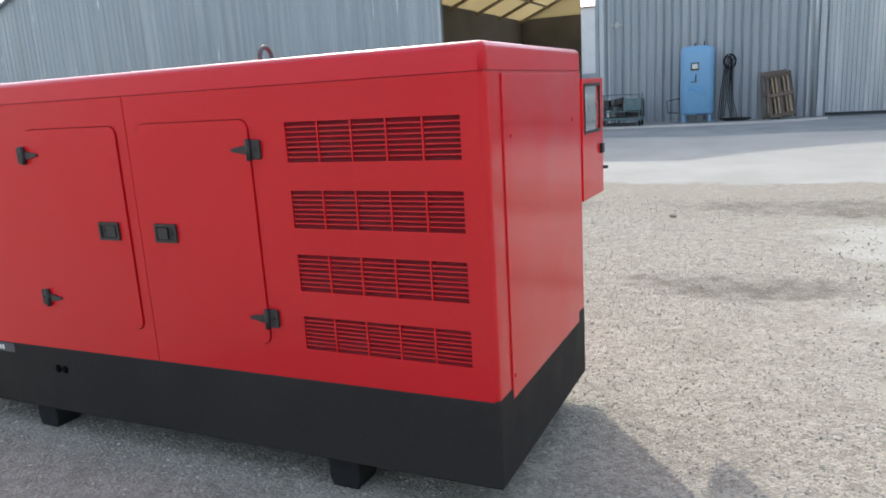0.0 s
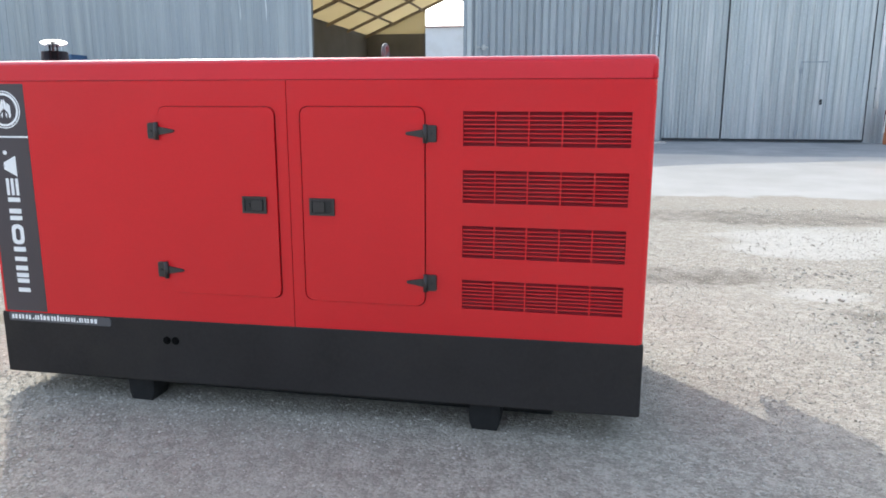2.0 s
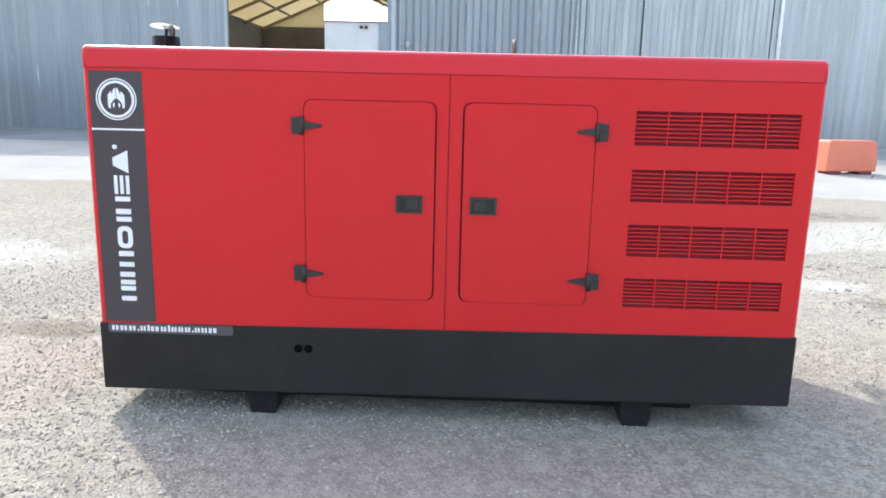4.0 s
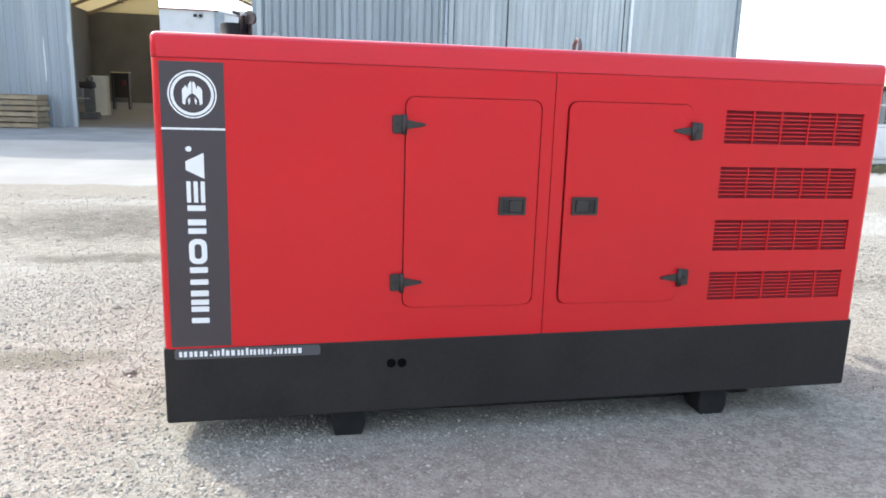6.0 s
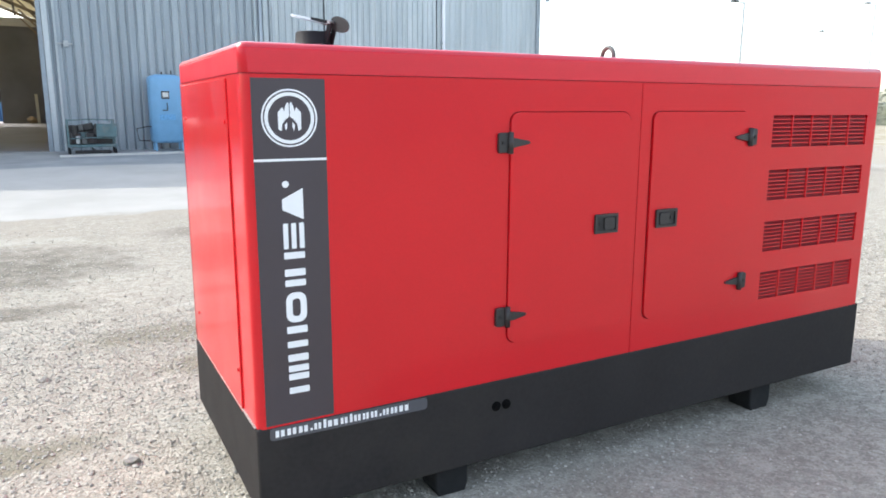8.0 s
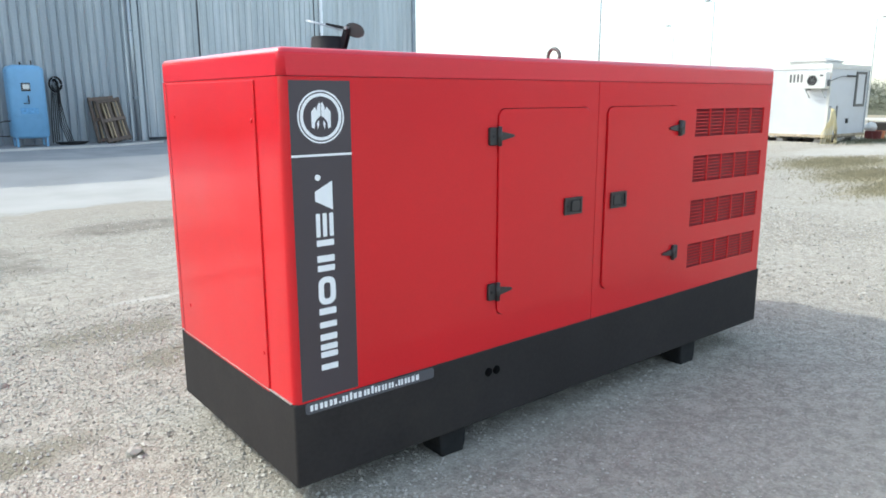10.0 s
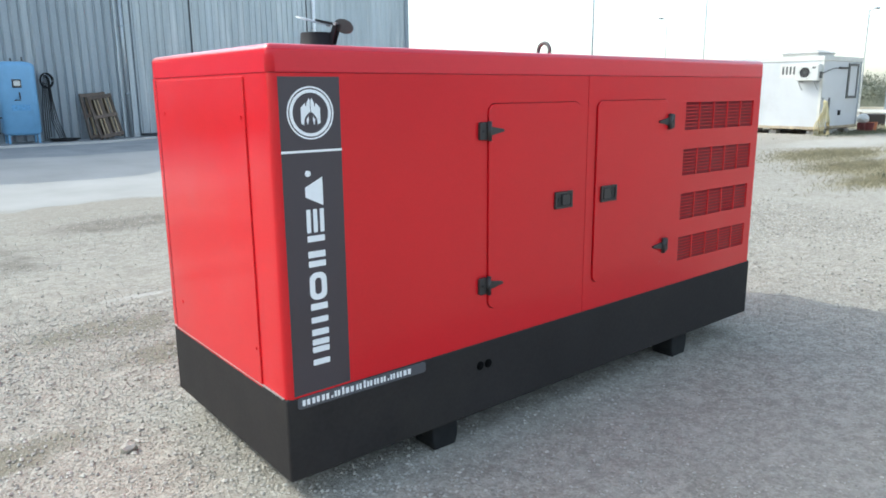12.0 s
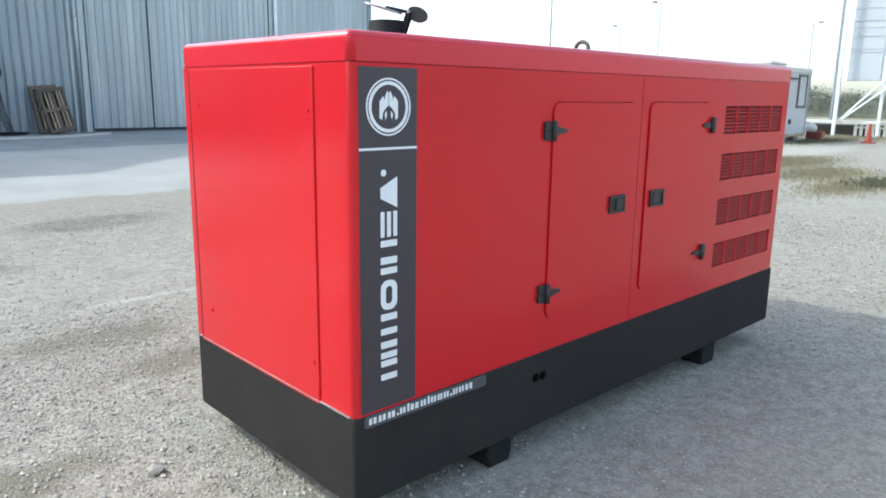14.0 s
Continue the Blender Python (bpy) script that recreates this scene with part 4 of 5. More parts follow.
tagged(part("ceiling", bm, roof_sheet), "cream translucent sheet roof of the hall on brown trusses", "roof", kind="structure")
for y in (22.5, 26.0, 29.5, 33.0, 36.5, 40.0, 43.6):
    tr = thing("roof_truss", "brown steel roof truss under cream sheeting", "truss", pose(0, y, 0), "hall roof trusses")
    part("top_chord", beam(bmesh.new(), (HX0, 0, EZ - 0.16), (RX, 0, RZ - 0.12), 0.12, 0.14), truss_mat, tr)
    part("top_chord", beam(bmesh.new(), (RX, 0, RZ - 0.12), (HX1, 0, EZ - 0.16), 0.12, 0.14), truss_mat, tr)
    part("post", boxed(HX1 - 0.2, HX1, -0.1, 0.1, FLOOR - 0.1, EZ - 0.2), truss_mat, tr)
    part("knee_brace", beam(bmesh.new(), (HX1 - 0.1, 0, EZ - 1.4), (HX1 - 1.8, 0, EZ + 0.45), 0.07, 0.07), truss_mat, tr)
for xa in (-12.2, -10.4, -6.8, -5.0):
    zz = RZ - 0.10 - abs(xa - RX) * (RZ - EZ) / (RX - HX0)
    tagged(part("purlin", boxed(xa - 0.04, xa + 0.04, WY + 0.2, HY, zz - 0.10, zz), truss_mat), "brown steel purlin under the hall roof", "beam", group="hall purlins")
# far end of the hall: dark sheets with a tall opening
FO_L, FO_R = -10.32, -6.02
tagged(part("wall_far_west", boxed(HX0, FO_L, HY, HY + 0.15, FLOOR - 0.2, 5.50), hall_dark), "dark sheet wall at the far end of the hall", "wall", kind="structure")
bm = plate(bmesh.new(), [(HX0, 5.502), (FO_L, 5.502), (FO_L, 7.0), (HX0, 5.56)], HY, HY + 0.1)
tagged(part("wall_far_gable", bm, yellow_clad), "yellowed gable sheet at the far end of the hall", "wall", kind="structure")
tagged(part("wall_far_east", boxed(FO_R, HX1, HY, HY + 0.15, FLOOR - 0.2, 5.50), hall_dark), "dark sheet wall at the far end of the hall", "wall", kind="structure")
tagged(part("wall_far_lintel", boxed(FO_R, HX1, HY, HY + 0.1, 5.502, 5.92), white_wall), "pale sheet strip above the dark end wall", "wall", kind="structure")
tagged(part("pavement", boxed(-30, 10, HY + 0.16, 60.3, FLOOR - 0.2, hall_z(HY) + 0.004), concrete), "sunlit pale concrete apron beyond the hall", "pavement", kind="structure")
# closed flanks and back of the hangar
tagged(part("wall_flank", boxed(10.12, 10.27, WY + 0.17, HY, FLOOR - 0.3, 5.3), trim_grey), "grey sheet side wall of the hangar", "wall", kind="structure")
for a, b in ((-40, HX0 - 0.25), (HX1 + 0.25, 10.27)):
    tagged(part("roof_bay", boxed(a, b, WY + 0.17, HY, 4.55, 4.7), trim_grey), "grey sheet roof of the hangar bays", "roof", kind="structure")
    tagged(part("wall_back", boxed(a, b, HY + 0.01, HY + 0.2, FLOOR - 0.3, 4.5), trim_grey), "grey sheet rear wall of the hangar", "wall", kind="structure")

# plain unseen wall opposite the hangar, added to cut horizon glow from reflections
tagged(part("wall_south", boxed(-70, 70, -27.3, -27.0, -0.3, 5.0), cladding), "plain grey sheet wall added out of view to shape reflections", "wall", kind="structure")

# things inside and beyond the hall
def machine(x, y, label):
    t = thing("workshop_machine", label, "machine", pose(x, y, hall_z(y)))
    part("base", boxed(-0.26, 0.26, -0.25, 0.25, 0, 0.22, 0.03), machine_grey, t)
    part("column", boxed(-0.12, 0.14, -0.16, 0.18, 0.22, 0.95, 0.04), machine_grey, t)
    part("head", boxed(-0.24, 0.18, -0.20, 0.20, 0.95, 1.16, 0.05), plastic_dark, t)
    part("motor", lathe(bmesh.new(), [(0.0, 1.16), (0.10, 1.16), (0.10, 1.30), (0.07, 1.33), (0.0, 1.33)], 16, (0.04, 0.0, 0)), machine_grey, t)
    part("table", boxed(-0.26, 0.05, -0.28, -0.02, 0.62, 0.66, 0.01), steel_dull, t)
    part("spindle", rod(bmesh.new(), (-0.14, -0.12, 0.72), (-0.14, -0.12, 0.97), 0.025), steel_dull, t)
    part("lever", rod(bmesh.new(), (-0.20, -0.15, 1.02), (-0.34, -0.28, 0.90), 0.012), steel_dull, t)


machine(-9.50, 24.3, "dark grey workshop machine standing inside the hall")
cab = thing("workshop_cabinet", "white metal workshop cabinet with two doors", "cabinet", pose(-10.12, 27.2, hall_z(27.2)))
part("body", boxed(0, 0.52, 0, 0.42, 0, 1.36, 0.015), off_white, cab)
for k in (0, 1):
    part("door", boxed(0.012 + k * 0.25, 0.256 + k * 0.25, -0.02, 0.001, 0.50, 1.33, 0.006), off_white, cab)
st = thing("workbench", "steel workbench with a pale top inside the hall", "bench", pose(-10.72, 33.0, hall_z(33.0)))
part("top", boxed(0, 0.75, 0, 0.5, 1.53, 1.57, 0.006), off_white, st)
for x in (0.03, 0.66):
    part("leg", boxed(x, x + 0.06, 0.05, 0.45, 0, 1.53), plastic_dark, st)
part("back_panel", boxed(0.09, 0.66, 0.3, 0.34, 0.5, 1.53), plastic_dark, st)
part("cabinet_box", boxed(0.42, 0.56, 0.22, 0.3, 1.0, 1.22, 0.01), bottle_red, st)
pb = thing("white_building", "white industrial building with a dark loading doorway", "building", pose(0, 60, 0))
part("wall", grid_panel(bmesh.new(), [-30, -11.75, -9.5, 10], [0.15, 3.92, 7.42], lambda x, z: -11.75 < x < -9.5 and z < 3.92, 0, 0.3), white_wall, pb)
part("doorway", boxed(-11.75, -9.5, 0.25, 0.29, 0.15, 3.92), roller_brown, pb, "dark brown roller door")
part("canopy", boxed(-12.6, -8.75, -0.9, 0.0, 3.96, 4.10), white_wall, pb)
part("pilaster", boxed(-8.72, -8.0, -0.12, 0.0, 0.15, 7.36), trim_grey, pb, "grey vertical panel strip")
part("plinth", boxed(-8.9, 10, -0.25, 0.0, 0.15, 2.55), plastic_dark, pb, "dark plinth cladding")
part("plinth", boxed(-30, -12.2, -0.1, 0.0, 0.15, 2.3), trim_grey, pb)
part("roof", boxed(-30.2, 10.2, -0.2, 8, 7.42, 7.50), maroon, pb)
for x in (-10.25, -9.85):
    part("flood_lamp", boxed(x, x + 0.25, -0.2, 0.0, 6.95, 7.15), plastic_black, pb)


def bottle(x, y, mat, label):
    t = thing("gas_bottle", label, "gas bottle", pose(x, y, hall_z(HY) + 0.004), "gas bottles beyond the hall")
    part("cylinder", lathe(bmesh.new(), [(0.11, 0), (0.115, 0.03), (0.115, 0.98), (0.09, 1.07), (0.035, 1.13), (0.035, 1.18)], 14), mat, t, smooth=True)
    part("valve", boxed(-0.02, 0.04, -0.02, 0.02, 1.18, 1.25), steel_dull, t)


for k in range(5):
    bottle(-7.02 + 0.215 * k, 49.6 + 0.16 * (k % 2), bottle_blue, "blue gas bottle standing in the sun beyond the hall")
for k in range(6):
    bottle(-8.5 + 0.24 * k, 49.7 + 0.18 * (k % 2), bottle_red if k % 3 else roller_brown, "dull red gas bottle standing beyond the hall")
lb = thing("leaning_board", "pale wooden board leaning on the far wall of the hall", "board", pose(-4.40, 43.78, hall_z(43.78), -6, -1, 0))
part("plank", boxed(-0.07, 0.07, 0, 0.03, 0.0, 1.5, 0.004), off_white, lb)
sk = thing("rag_heap", "small heap of brown rags on the hall floor", "rags", pose(-4.70, 43.5, hall_z(43.5)))
bm = bmesh.new()
bmesh.ops.create_icosphere(bm, subdivisions=3, radius=0.24, matrix=Matrix.Translation((0, 0, 0.17)) @ Matrix.Diagonal((1, 0.8, 0.75, 1)))
for vv in bm.verts:
    vv.co += 0.07 * noise.noise_vector(vv.co * 7)
part("rags", bm, wood_pale, sk, smooth=True)

# ---- along the hangar wall ----
def hgt(x, y):
    return float(height(np.array(x), np.array(y)))


for (xa, ya), (xb, yb) in (((-4.15, 18.1), (-0.1, 18.42)), ((-0.1, 18.42), (1.25, 19.05))):
    bm = beam(bmesh.new(), (xa, ya, hgt(xa, ya) + 0.002), (xb, yb, hgt(xb, yb) + 0.002), 0.06, 0.10)
    tagged(part("kerb", bm, concrete), "low pale concrete kerb before the hangar wall", "kerb", kind="structure")
tank = thing("pressure_tank", "light blue upright tank cabinet on short legs", "tank", pose(-2.04, 19.28, hgt(-1.6, 19.4)))
bm = bmesh.new()
outline = rounded(0.0, 0.78, 0.0, 0.62, 0.16, 6)
lv = []
for z, sc in ((0.20, 0.86), (0.26, 1.0), (1.74, 1.0), (1.80, 0.97), (1.85, 0.80), (1.87, 0.55)):
    lv.append([bm.verts.new((0.39 + (x - 0.39) * sc, 0.31 + (y - 0.31) * sc, z)) for x, y in outline])
for a, b in zip(lv, lv[1:]):
    for k in range(len(a)):
        bm.faces.new((a[k], a[(k + 1) % len(a)], b[(k + 1) % len(a)], b[k]))
bm.faces.new(lv[0])
bm.faces.new(lv[-1])
part("shell", bm, tank_blue, tank, "light blue painted steel shell", smooth=True)
for x, y in ((0.06, 0.08), (0.68, 0.08), (0.06, 0.5), (0.68, 0.5)):
    part("leg", boxed(x, x + 0.045, y, y + 0.045, 0.0, 0.24), tank_blue, tank)
part("gauge_plate", boxed(0.28, 0.43, -0.012, 0.004, 1.31, 1.44, 0.02), off_white, tank, "white gauge plate")
part("gauge_rim", boxed(0.255, 0.445, -0.008, 0.006, 1.275, 1.465, 0.004), plastic_dark, tank)
part("fitting", tube(bmesh.new(), [(0.38, -0.01, 1.17), (0.38, -0.05, 1.10), (0.38, -0.05, 1.02)], 0.014), plastic_dark, tank)
part("fitting", boxed(0.27, 0.40, -0.02, 0.0, 0.99, 1.01), plastic_dark, tank)
part("faded_mark", boxed(0.19, 0.57, -0.0035, 0.002, 0.76, 0.90), tank_faded, tank, "faded blue lettering as a plain bar")
part("valve", rod(bmesh.new(), (0.55, 0.2, 1.86), (0.55, 0.2, 1.97), 0.015), plastic_dark, tank)
part("valve", rod(bmesh.new(), (0.33, 0.25, 1.86), (0.33, 0.25, 1.94), 0.02), plastic_dark, tank)
part("side_pipe", tube(bmesh.new(), [(-0.05, 0.2, 0.25), (-0.3, 0.2, 0.26), (-0.34, 0.2, 0.55), (-0.1, 0.2, 0.60), (0.01, 0.2, 0.60)], 0.015), plastic_dark, tank)

hz = hgt(-0.9, 19.5)
hose = thing("hose_coil", "black rubber hoses hung from a hook on the hangar wall", "hose", pose(-0.95, 19.75, hz))
bm = bmesh.new()
for k in range(4):
    o = 0.045 * k
    tube(bm, [(-0.20 + o, -0.05, 0.05 + 0.02 * k), (-0.16 + o, 0.05, 0.7), (-0.07 + 0.6 * o, 0.2, 1.35), (-0.01 + 0.4 * o, 0.25, 1.58), (0.05 + 0.3 * o, 0.22, 1.50), (0.03 + 0.5 * o, 0.15, 1.0), (0.0 + o, 0.0, 0.5), (0.12 + o, -0.10, 0.05)], 0.012, 6)
part("hose", bm, rubber, hose, smooth=True)
bm = bmesh.new()
for k in range(4):
    tube(bm, [(0.05 + 0.33 * math.cos(a) * (0.8 + 0.1 * k) + 0.15, -0.12 + 0.2 * math.sin(a), 0.02 + 0.012 * k) for a in np.linspace(0, 6.0, 22)], 0.016, 6)
part("coil", bm, rubber, hose, smooth=True)
bm = bmesh.new()
for k in range(3):
    tube(bm, [(0.03 + (0.12 + 0.015 * k) * math.cos(a), 0.24 - 0.02 * k, 1.45 + (0.16 + 0.01 * k) * math.sin(a)) for a in np.linspace(0, 6.2, 20)], 0.011, 6)
part("hanging_coil", bm, rubber, hose, smooth=True)
part("hook", rod(bmesh.new(), (0.0, 0.42, 1.60), (0.0, 0.18, 1.60), 0.012), steel_dull, hose)


def pallet(name_label, m, boards=7, size=(0.8, 1.2), mat=wood, group="", fascia=False):
    """A pallet lying flat in x and y: deck boards on three bearers, on three foot boards."""
    t = thing("pallet", name_label, "pallet", m, group)
    w, l = size
    for k in range(3):
        x = (w - 0.1) * k / 2
        part("bearer", boxed(x, x + 0.1, 0, l, 0.022, 0.10, 0.004), mat, t)
        part("foot_board", boxed(x, x + 0.1, 0, l, 0.0, 0.021), mat, t)
    for k in range(boards):
        y = (l - 0.1) * k / (boards - 1)
        part("deck_board", boxed(0, w, y, y + 0.1, 0.101, 0.122, 0.003), mat, t)
    if fascia:
        part("stringer", boxed(0, w, -0.022, -0.001, 0.018, 0.098, 0.003), mat, t)
    return t


def leaning_pallet(label, m, w, l, slats, seed):
    """A worn pallet that stands on end, seen from its underside: cross boards over long bearers and narrow slats."""
    t = thing("pallet", label, "pallet", m, "leaning pallets")
    r = random.Random(seed)
    for k in range(slats):
        x = (w - 0.06) * k / (slats - 1)
        wide = r.uniform(0.05, 0.085)
        part("slat", boxed(x, x + wide, 0.05, 0.072, r.uniform(0.0, 0.03), l - r.uniform(0.0, 0.06), 0.003), wood_dark, t)
    for x in (0.0, w / 2 - 0.035, w - 0.07):
        part("bearer", boxed(x, x + 0.06, -0.03, 0.049, 0.0, l, 0.005), wood_dark, t)
    # narrow pale slats stand in for board edges that catch the light
    for x in (w * 0.22, w * 0.36, w * 0.66, w * 0.80):
        part("thin_slat", boxed(x, x + 0.035, -0.028, 0.049, r.uniform(0.0, 0.05), l - r.uniform(0.02, 0.1), 0.003), wood_pale, t)
    for z in (0.02, l * 0.47, l - 0.10):
        part("cross_board", boxed(0.0, w, -0.052, -0.031, z, z + 0.085, 0.004), wood_dark, t)
    return t


pz = hgt(0.2, 19.7)
leaning_pallet("weathered dark wooden pallet standing against the hangar wall", Matrix.Translation((-0.13, 19.72, pz)) @ Matrix.Rotation(radians(-5), 4, "Y") @ Matrix.Rotation(radians(-13), 4, "X"), 0.60, 1.16, 6, 3)
leaning_pallet("brown wooden pallet leaning on another by the hangar wall", Matrix.Translation((0.06, 19.52, pz)) @ Matrix.Rotation(radians(-9), 4, "Y") @ Matrix.Rotation(radians(-15), 4, "X"), 0.58, 1.10, 5, 8)
for k in range(6):
    z = hgt(-10.0, 19.6) + 0.138 * k
    pallet("flat wooden pallet in a stack by the hangar wall", pose(-10.46 + 0.025 * (k % 2), 19.12, z, 0, 0, 0.8 * (k % 3)), 7, (0.98, 0.95), wood_pale, "stacked pallets", True)

cart = thing("tool_cart", "worn green-blue tool cart with clutter on small wheels", "cart", pose(-3.95, 18.75, hgt(-3.4, 18.9)))
part("deck", boxed(0.0, 1.05, 0.0, 0.55, 0.16, 0.22, 0.01), teal, cart)
part("side_sheet", boxed(0.62, 1.05, 0.0, 0.012, 0.40, 0.70), teal, cart)
part("back_board", boxed(0.0, 1.05, 0.53, 0.55, 0.22, 0.66), plastic_dark, cart)
for x in (0.03, 1.0):
    for y in (0.04, 0.5):
        part("post", rod(bmesh.new(), (x, y, 0.2), (x, y, 0.80), 0.016, n=8), teal, cart)
        part("castor", rod(bmesh.new(), (x - 0.02, y, 0.07), (x + 0.025, y, 0.07), 0.07, n=14), rubber, cart)
for z in (0.36, 0.78):
    part("rail", tube(bmesh.new(), [(0.03, 0.04, z), (0.5, 0.03, z + 0.02), (1.0, 0.04, z)], 0.014), teal, cart)
clutter = random.Random(11)
for k in range(16):
    x, w, h, z = clutter.uniform(0.05, 0.85), clutter.uniform(0.08, 0.22), clutter.uniform(0.08, 0.26), 0.221 if k < 9 else clutter.uniform(0.40, 0.52)
    y = clutter.uniform(0.05, 0.3)
    o = part("tool", boxed(0, w, 0, 0.16, 0, h, 0.012), (plastic_dark, teal, machine_grey, plastic_dark, steel_dull, machine_grey)[k % 6], cart)
    o.matrix_basis = pose(x, y, z + 0.02, 0, clutter.uniform(-12, 12) if k >= 9 else 0, clutter.uniform(-25, 25))
part("lower_frame", tube(bmesh.new(), [(0.15, -0.12, 0.06), (0.9, -0.12, 0.06), (0.9, 0.3, 0.06), (0.15, 0.3, 0.06), (0.15, -0.12, 0.06)], 0.02), plastic_dark, cart)
part("tow_bar", tube(bmesh.new(), [(0.5, 0.0, 0.14), (0.55, -0.3, 0.10), (0.85, -0.5, 0.05)], 0.02), plastic_dark, cart)

orc = thing("welding_unit", "orange box-shaped welding unit with dark fittings by the downpipe", "machine", pose(6.88, 19.6, hgt(6.9, 19.6)))
part("housing", box(bmesh.new(), -0.14, 0.15, -0.12, 0.12, 0.0, 0.66, 0.02), orange, orc)
part("shoulder", box(bmesh.new(), -0.10, 0.15, -0.10, 0.10, 0.662, 0.86, 0.03), orange, orc)
part("regulator", boxed(-0.02, 0.05, -0.08, 0.04, 0.862, 1.02, 0.012), plastic_black, orc)
part("gauge", boxed(0.06, 0.15, -0.125, -0.10, 0.68, 0.84, 0.01), plastic_black, orc)
part("guard", boxed(-0.20, -0.14, -0.05, 0.03, 0.45, 0.86, 0.01), maroon, orc)
part("hose", tube(bmesh.new(), [(0.03, -0.05, 0.98), (0.18, -0.08, 0.8), (0.20, -0.1, 0.4), (0.16, -0.1, 0.05)], 0.015), off_white, orc)
part("hose", tube(bmesh.new(), [(-0.03, -0.05, 0.98), (-0.2, -0.08, 0.75), (-0.22, -0.1, 0.3)], 0.02), off_white, orc)
rp = thing("red_post", "slim maroon steel post leaning on the hangar wall", "post", pose(7.72, 19.85, hgt(7.7, 19.9), 3, 3, 0))
part("bar", boxed(-0.042, 0.042, -0.04, 0.04, 0.0, 1.30, 0.01), maroon, rp)
part("cap", boxed(-0.05, 0.05, -0.048, 0.048, 1.30, 1.35, 0.01), maroon, rp)
bar = thing("plastic_barrier", "salmon-coloured plastic road barrier on the pale lane", "barrier", pose(4.86, 13.2, hgt(5, 13.3) - 0.003, 0, 0, 10))
bm = bmesh.new()
plate(bm, [(0.0, 0.06), (1.1, 0.06), (1.1, 0.25), (1.06, 0.62), (1.0, 0.66), (0.06, 0.66), (0.02, 0.62), (0.0, 0.25)], 0.0, 0.34, 0.03)
part("shell", bm, orange_plastic, bar, "faded salmon plastic")
part("foot", boxed(0.08, 0.35, 0.02, 0.32, 0.0, 0.065), maroon, bar)
part("foot", boxed(0.75, 1.02, 0.02, 0.32, 0.0, 0.065), maroon, bar)
cr = thing("red_hand_truck", "low red trolley with small wheels by stacked pallets", "trolley", pose(-11.9, 18.9, hgt(-11.4, 19.0)))
part("deck", boxed(0, 1.35, 0, 0.6, 0.20, 0.30, 0.02), bottle_red, cr)
part("load", boxed(0.25, 1.2, 0.08, 0.5, 0.30, 0.44, 0.03), maroon, cr)
for x in (0.2, 1.15):
    for y in (0.05, 0.55):
        part("wheel", rod(bmesh.new(), (x, y - 0.03, 0.1), (x, y + 0.03, 0.1), 0.10, n=14), rubber, cr)

# blue stacked racks
def blue_rack(x, y, m_label, top, tray):
    """Two stacked steel frames on castors with shelves, bins and white panels."""
    z0 = hgt(x, y)
    t = thing("blue_rack", m_label, "rack", pose(x, y, z0), "blue racks")
    mid = top * 0.52
    for px in (0.0, 0.66, 1.34):
        for py in (0.0, 0.84):
            part("post", boxed(px, px + 0.06, py, py + 0.06, 0.11, top, 0.006), rack_blue, t)
            part("castor", rod(bmesh.new(), (px + 0.005, py + 0.03, 0.055), (px + 0.055, py + 0.03, 0.055), 0.055, n=12), rubber, t)
    for z in (0.11, 0.55, mid - 0.05, mid + 0.03, mid + 0.5, top - 0.04):
        for py in (0.0, 0.86):
            part("rail", boxed(0.06, 1.34, py, py + 0.04, z, z + 0.05), rack_blue, t)
        part("shelf", boxed(0.02, 1.38, 0.045, 0.855, z + 0.004, z + 0.024), rack_blue, t)
    part("side_panel", boxed(0.08, 0.64, -0.012, -0.002, 0.16, 0.52), rack_blue, t)
    part("side_panel", boxed(0.08, 0.64, -0.012, -0.002, mid + 0.1, mid + 0.36), rack_blue, t)
    for z, x0, w, h, mt in ((0.575, 0.76, 0.34, 0.32, off_white), (0.136, 0.95, 0.36, 0.20, off_white), (0.136, 0.2, 0.3, 0.3, plastic_dark), (mid + 0.525, 0.74, 0.30, 0.30, off_white), (mid + 0.055, 0.86, 0.42, 0.16, off_white), (mid + 0.055, 0.1, 0.36, 0.28, teal), (0.575, 0.16, 0.3, 0.24, bottle_red), (mid + 0.525, 0.2, 0.34, 0.26, plastic_dark)):
        part("bin", boxed(x0, x0 + w, 0.10, 0.46, z, z + h, 0.012), mt, t)
    if tray:
        part("top_tray", boxed(0.52, 1.20, 0.1, 0.75, top + 0.012, top + 0.22, 0.01), rack_blue, t, "dark blue tray on top")
    return t


blue_rack(-15.5, 16.7, "deep blue steel rack on castors with white bins and a tray", 2.12, True)
blue_rack(-17.3, 16.9, "deep blue steel rack on castors with dark bins", 1.95, False)

# ---- site office and the far side of the yard ----
cz0 = hgt(21.8, 12.0)
office = thing("site_office", "white portable office cabin with an air conditioner", "cabin", pose(20.42, 10.82, cz0))
OW, OL, OH = 3.1, 3.2, 2.60
WB = 0.22
part("wall", box(bmesh.new(), 0, OW, 0, OL, WB, OH, 0.02), white_wall, office, "white sandwich panel walls")
for y in (0.25, OL / 2 - 0.05, OL - 0.4):
    part("chassis_beam", boxed(0.04, OW - 0.06, y, y + 0.1, 0.12, WB), truss_mat, office)
part("floor_edge", boxed(-0.014, OW + 0.014, -0.014, OL, WB - 0.03, WB + 0.06, 0.006), rust_edge, office, "rust-stained steel floor edge")
part("roof_edge", boxed(-0.03, OW + 0.03, -0.03, OL + 0.03, OH - 0.15, OH + 0.01, 0.012), off_white, office)
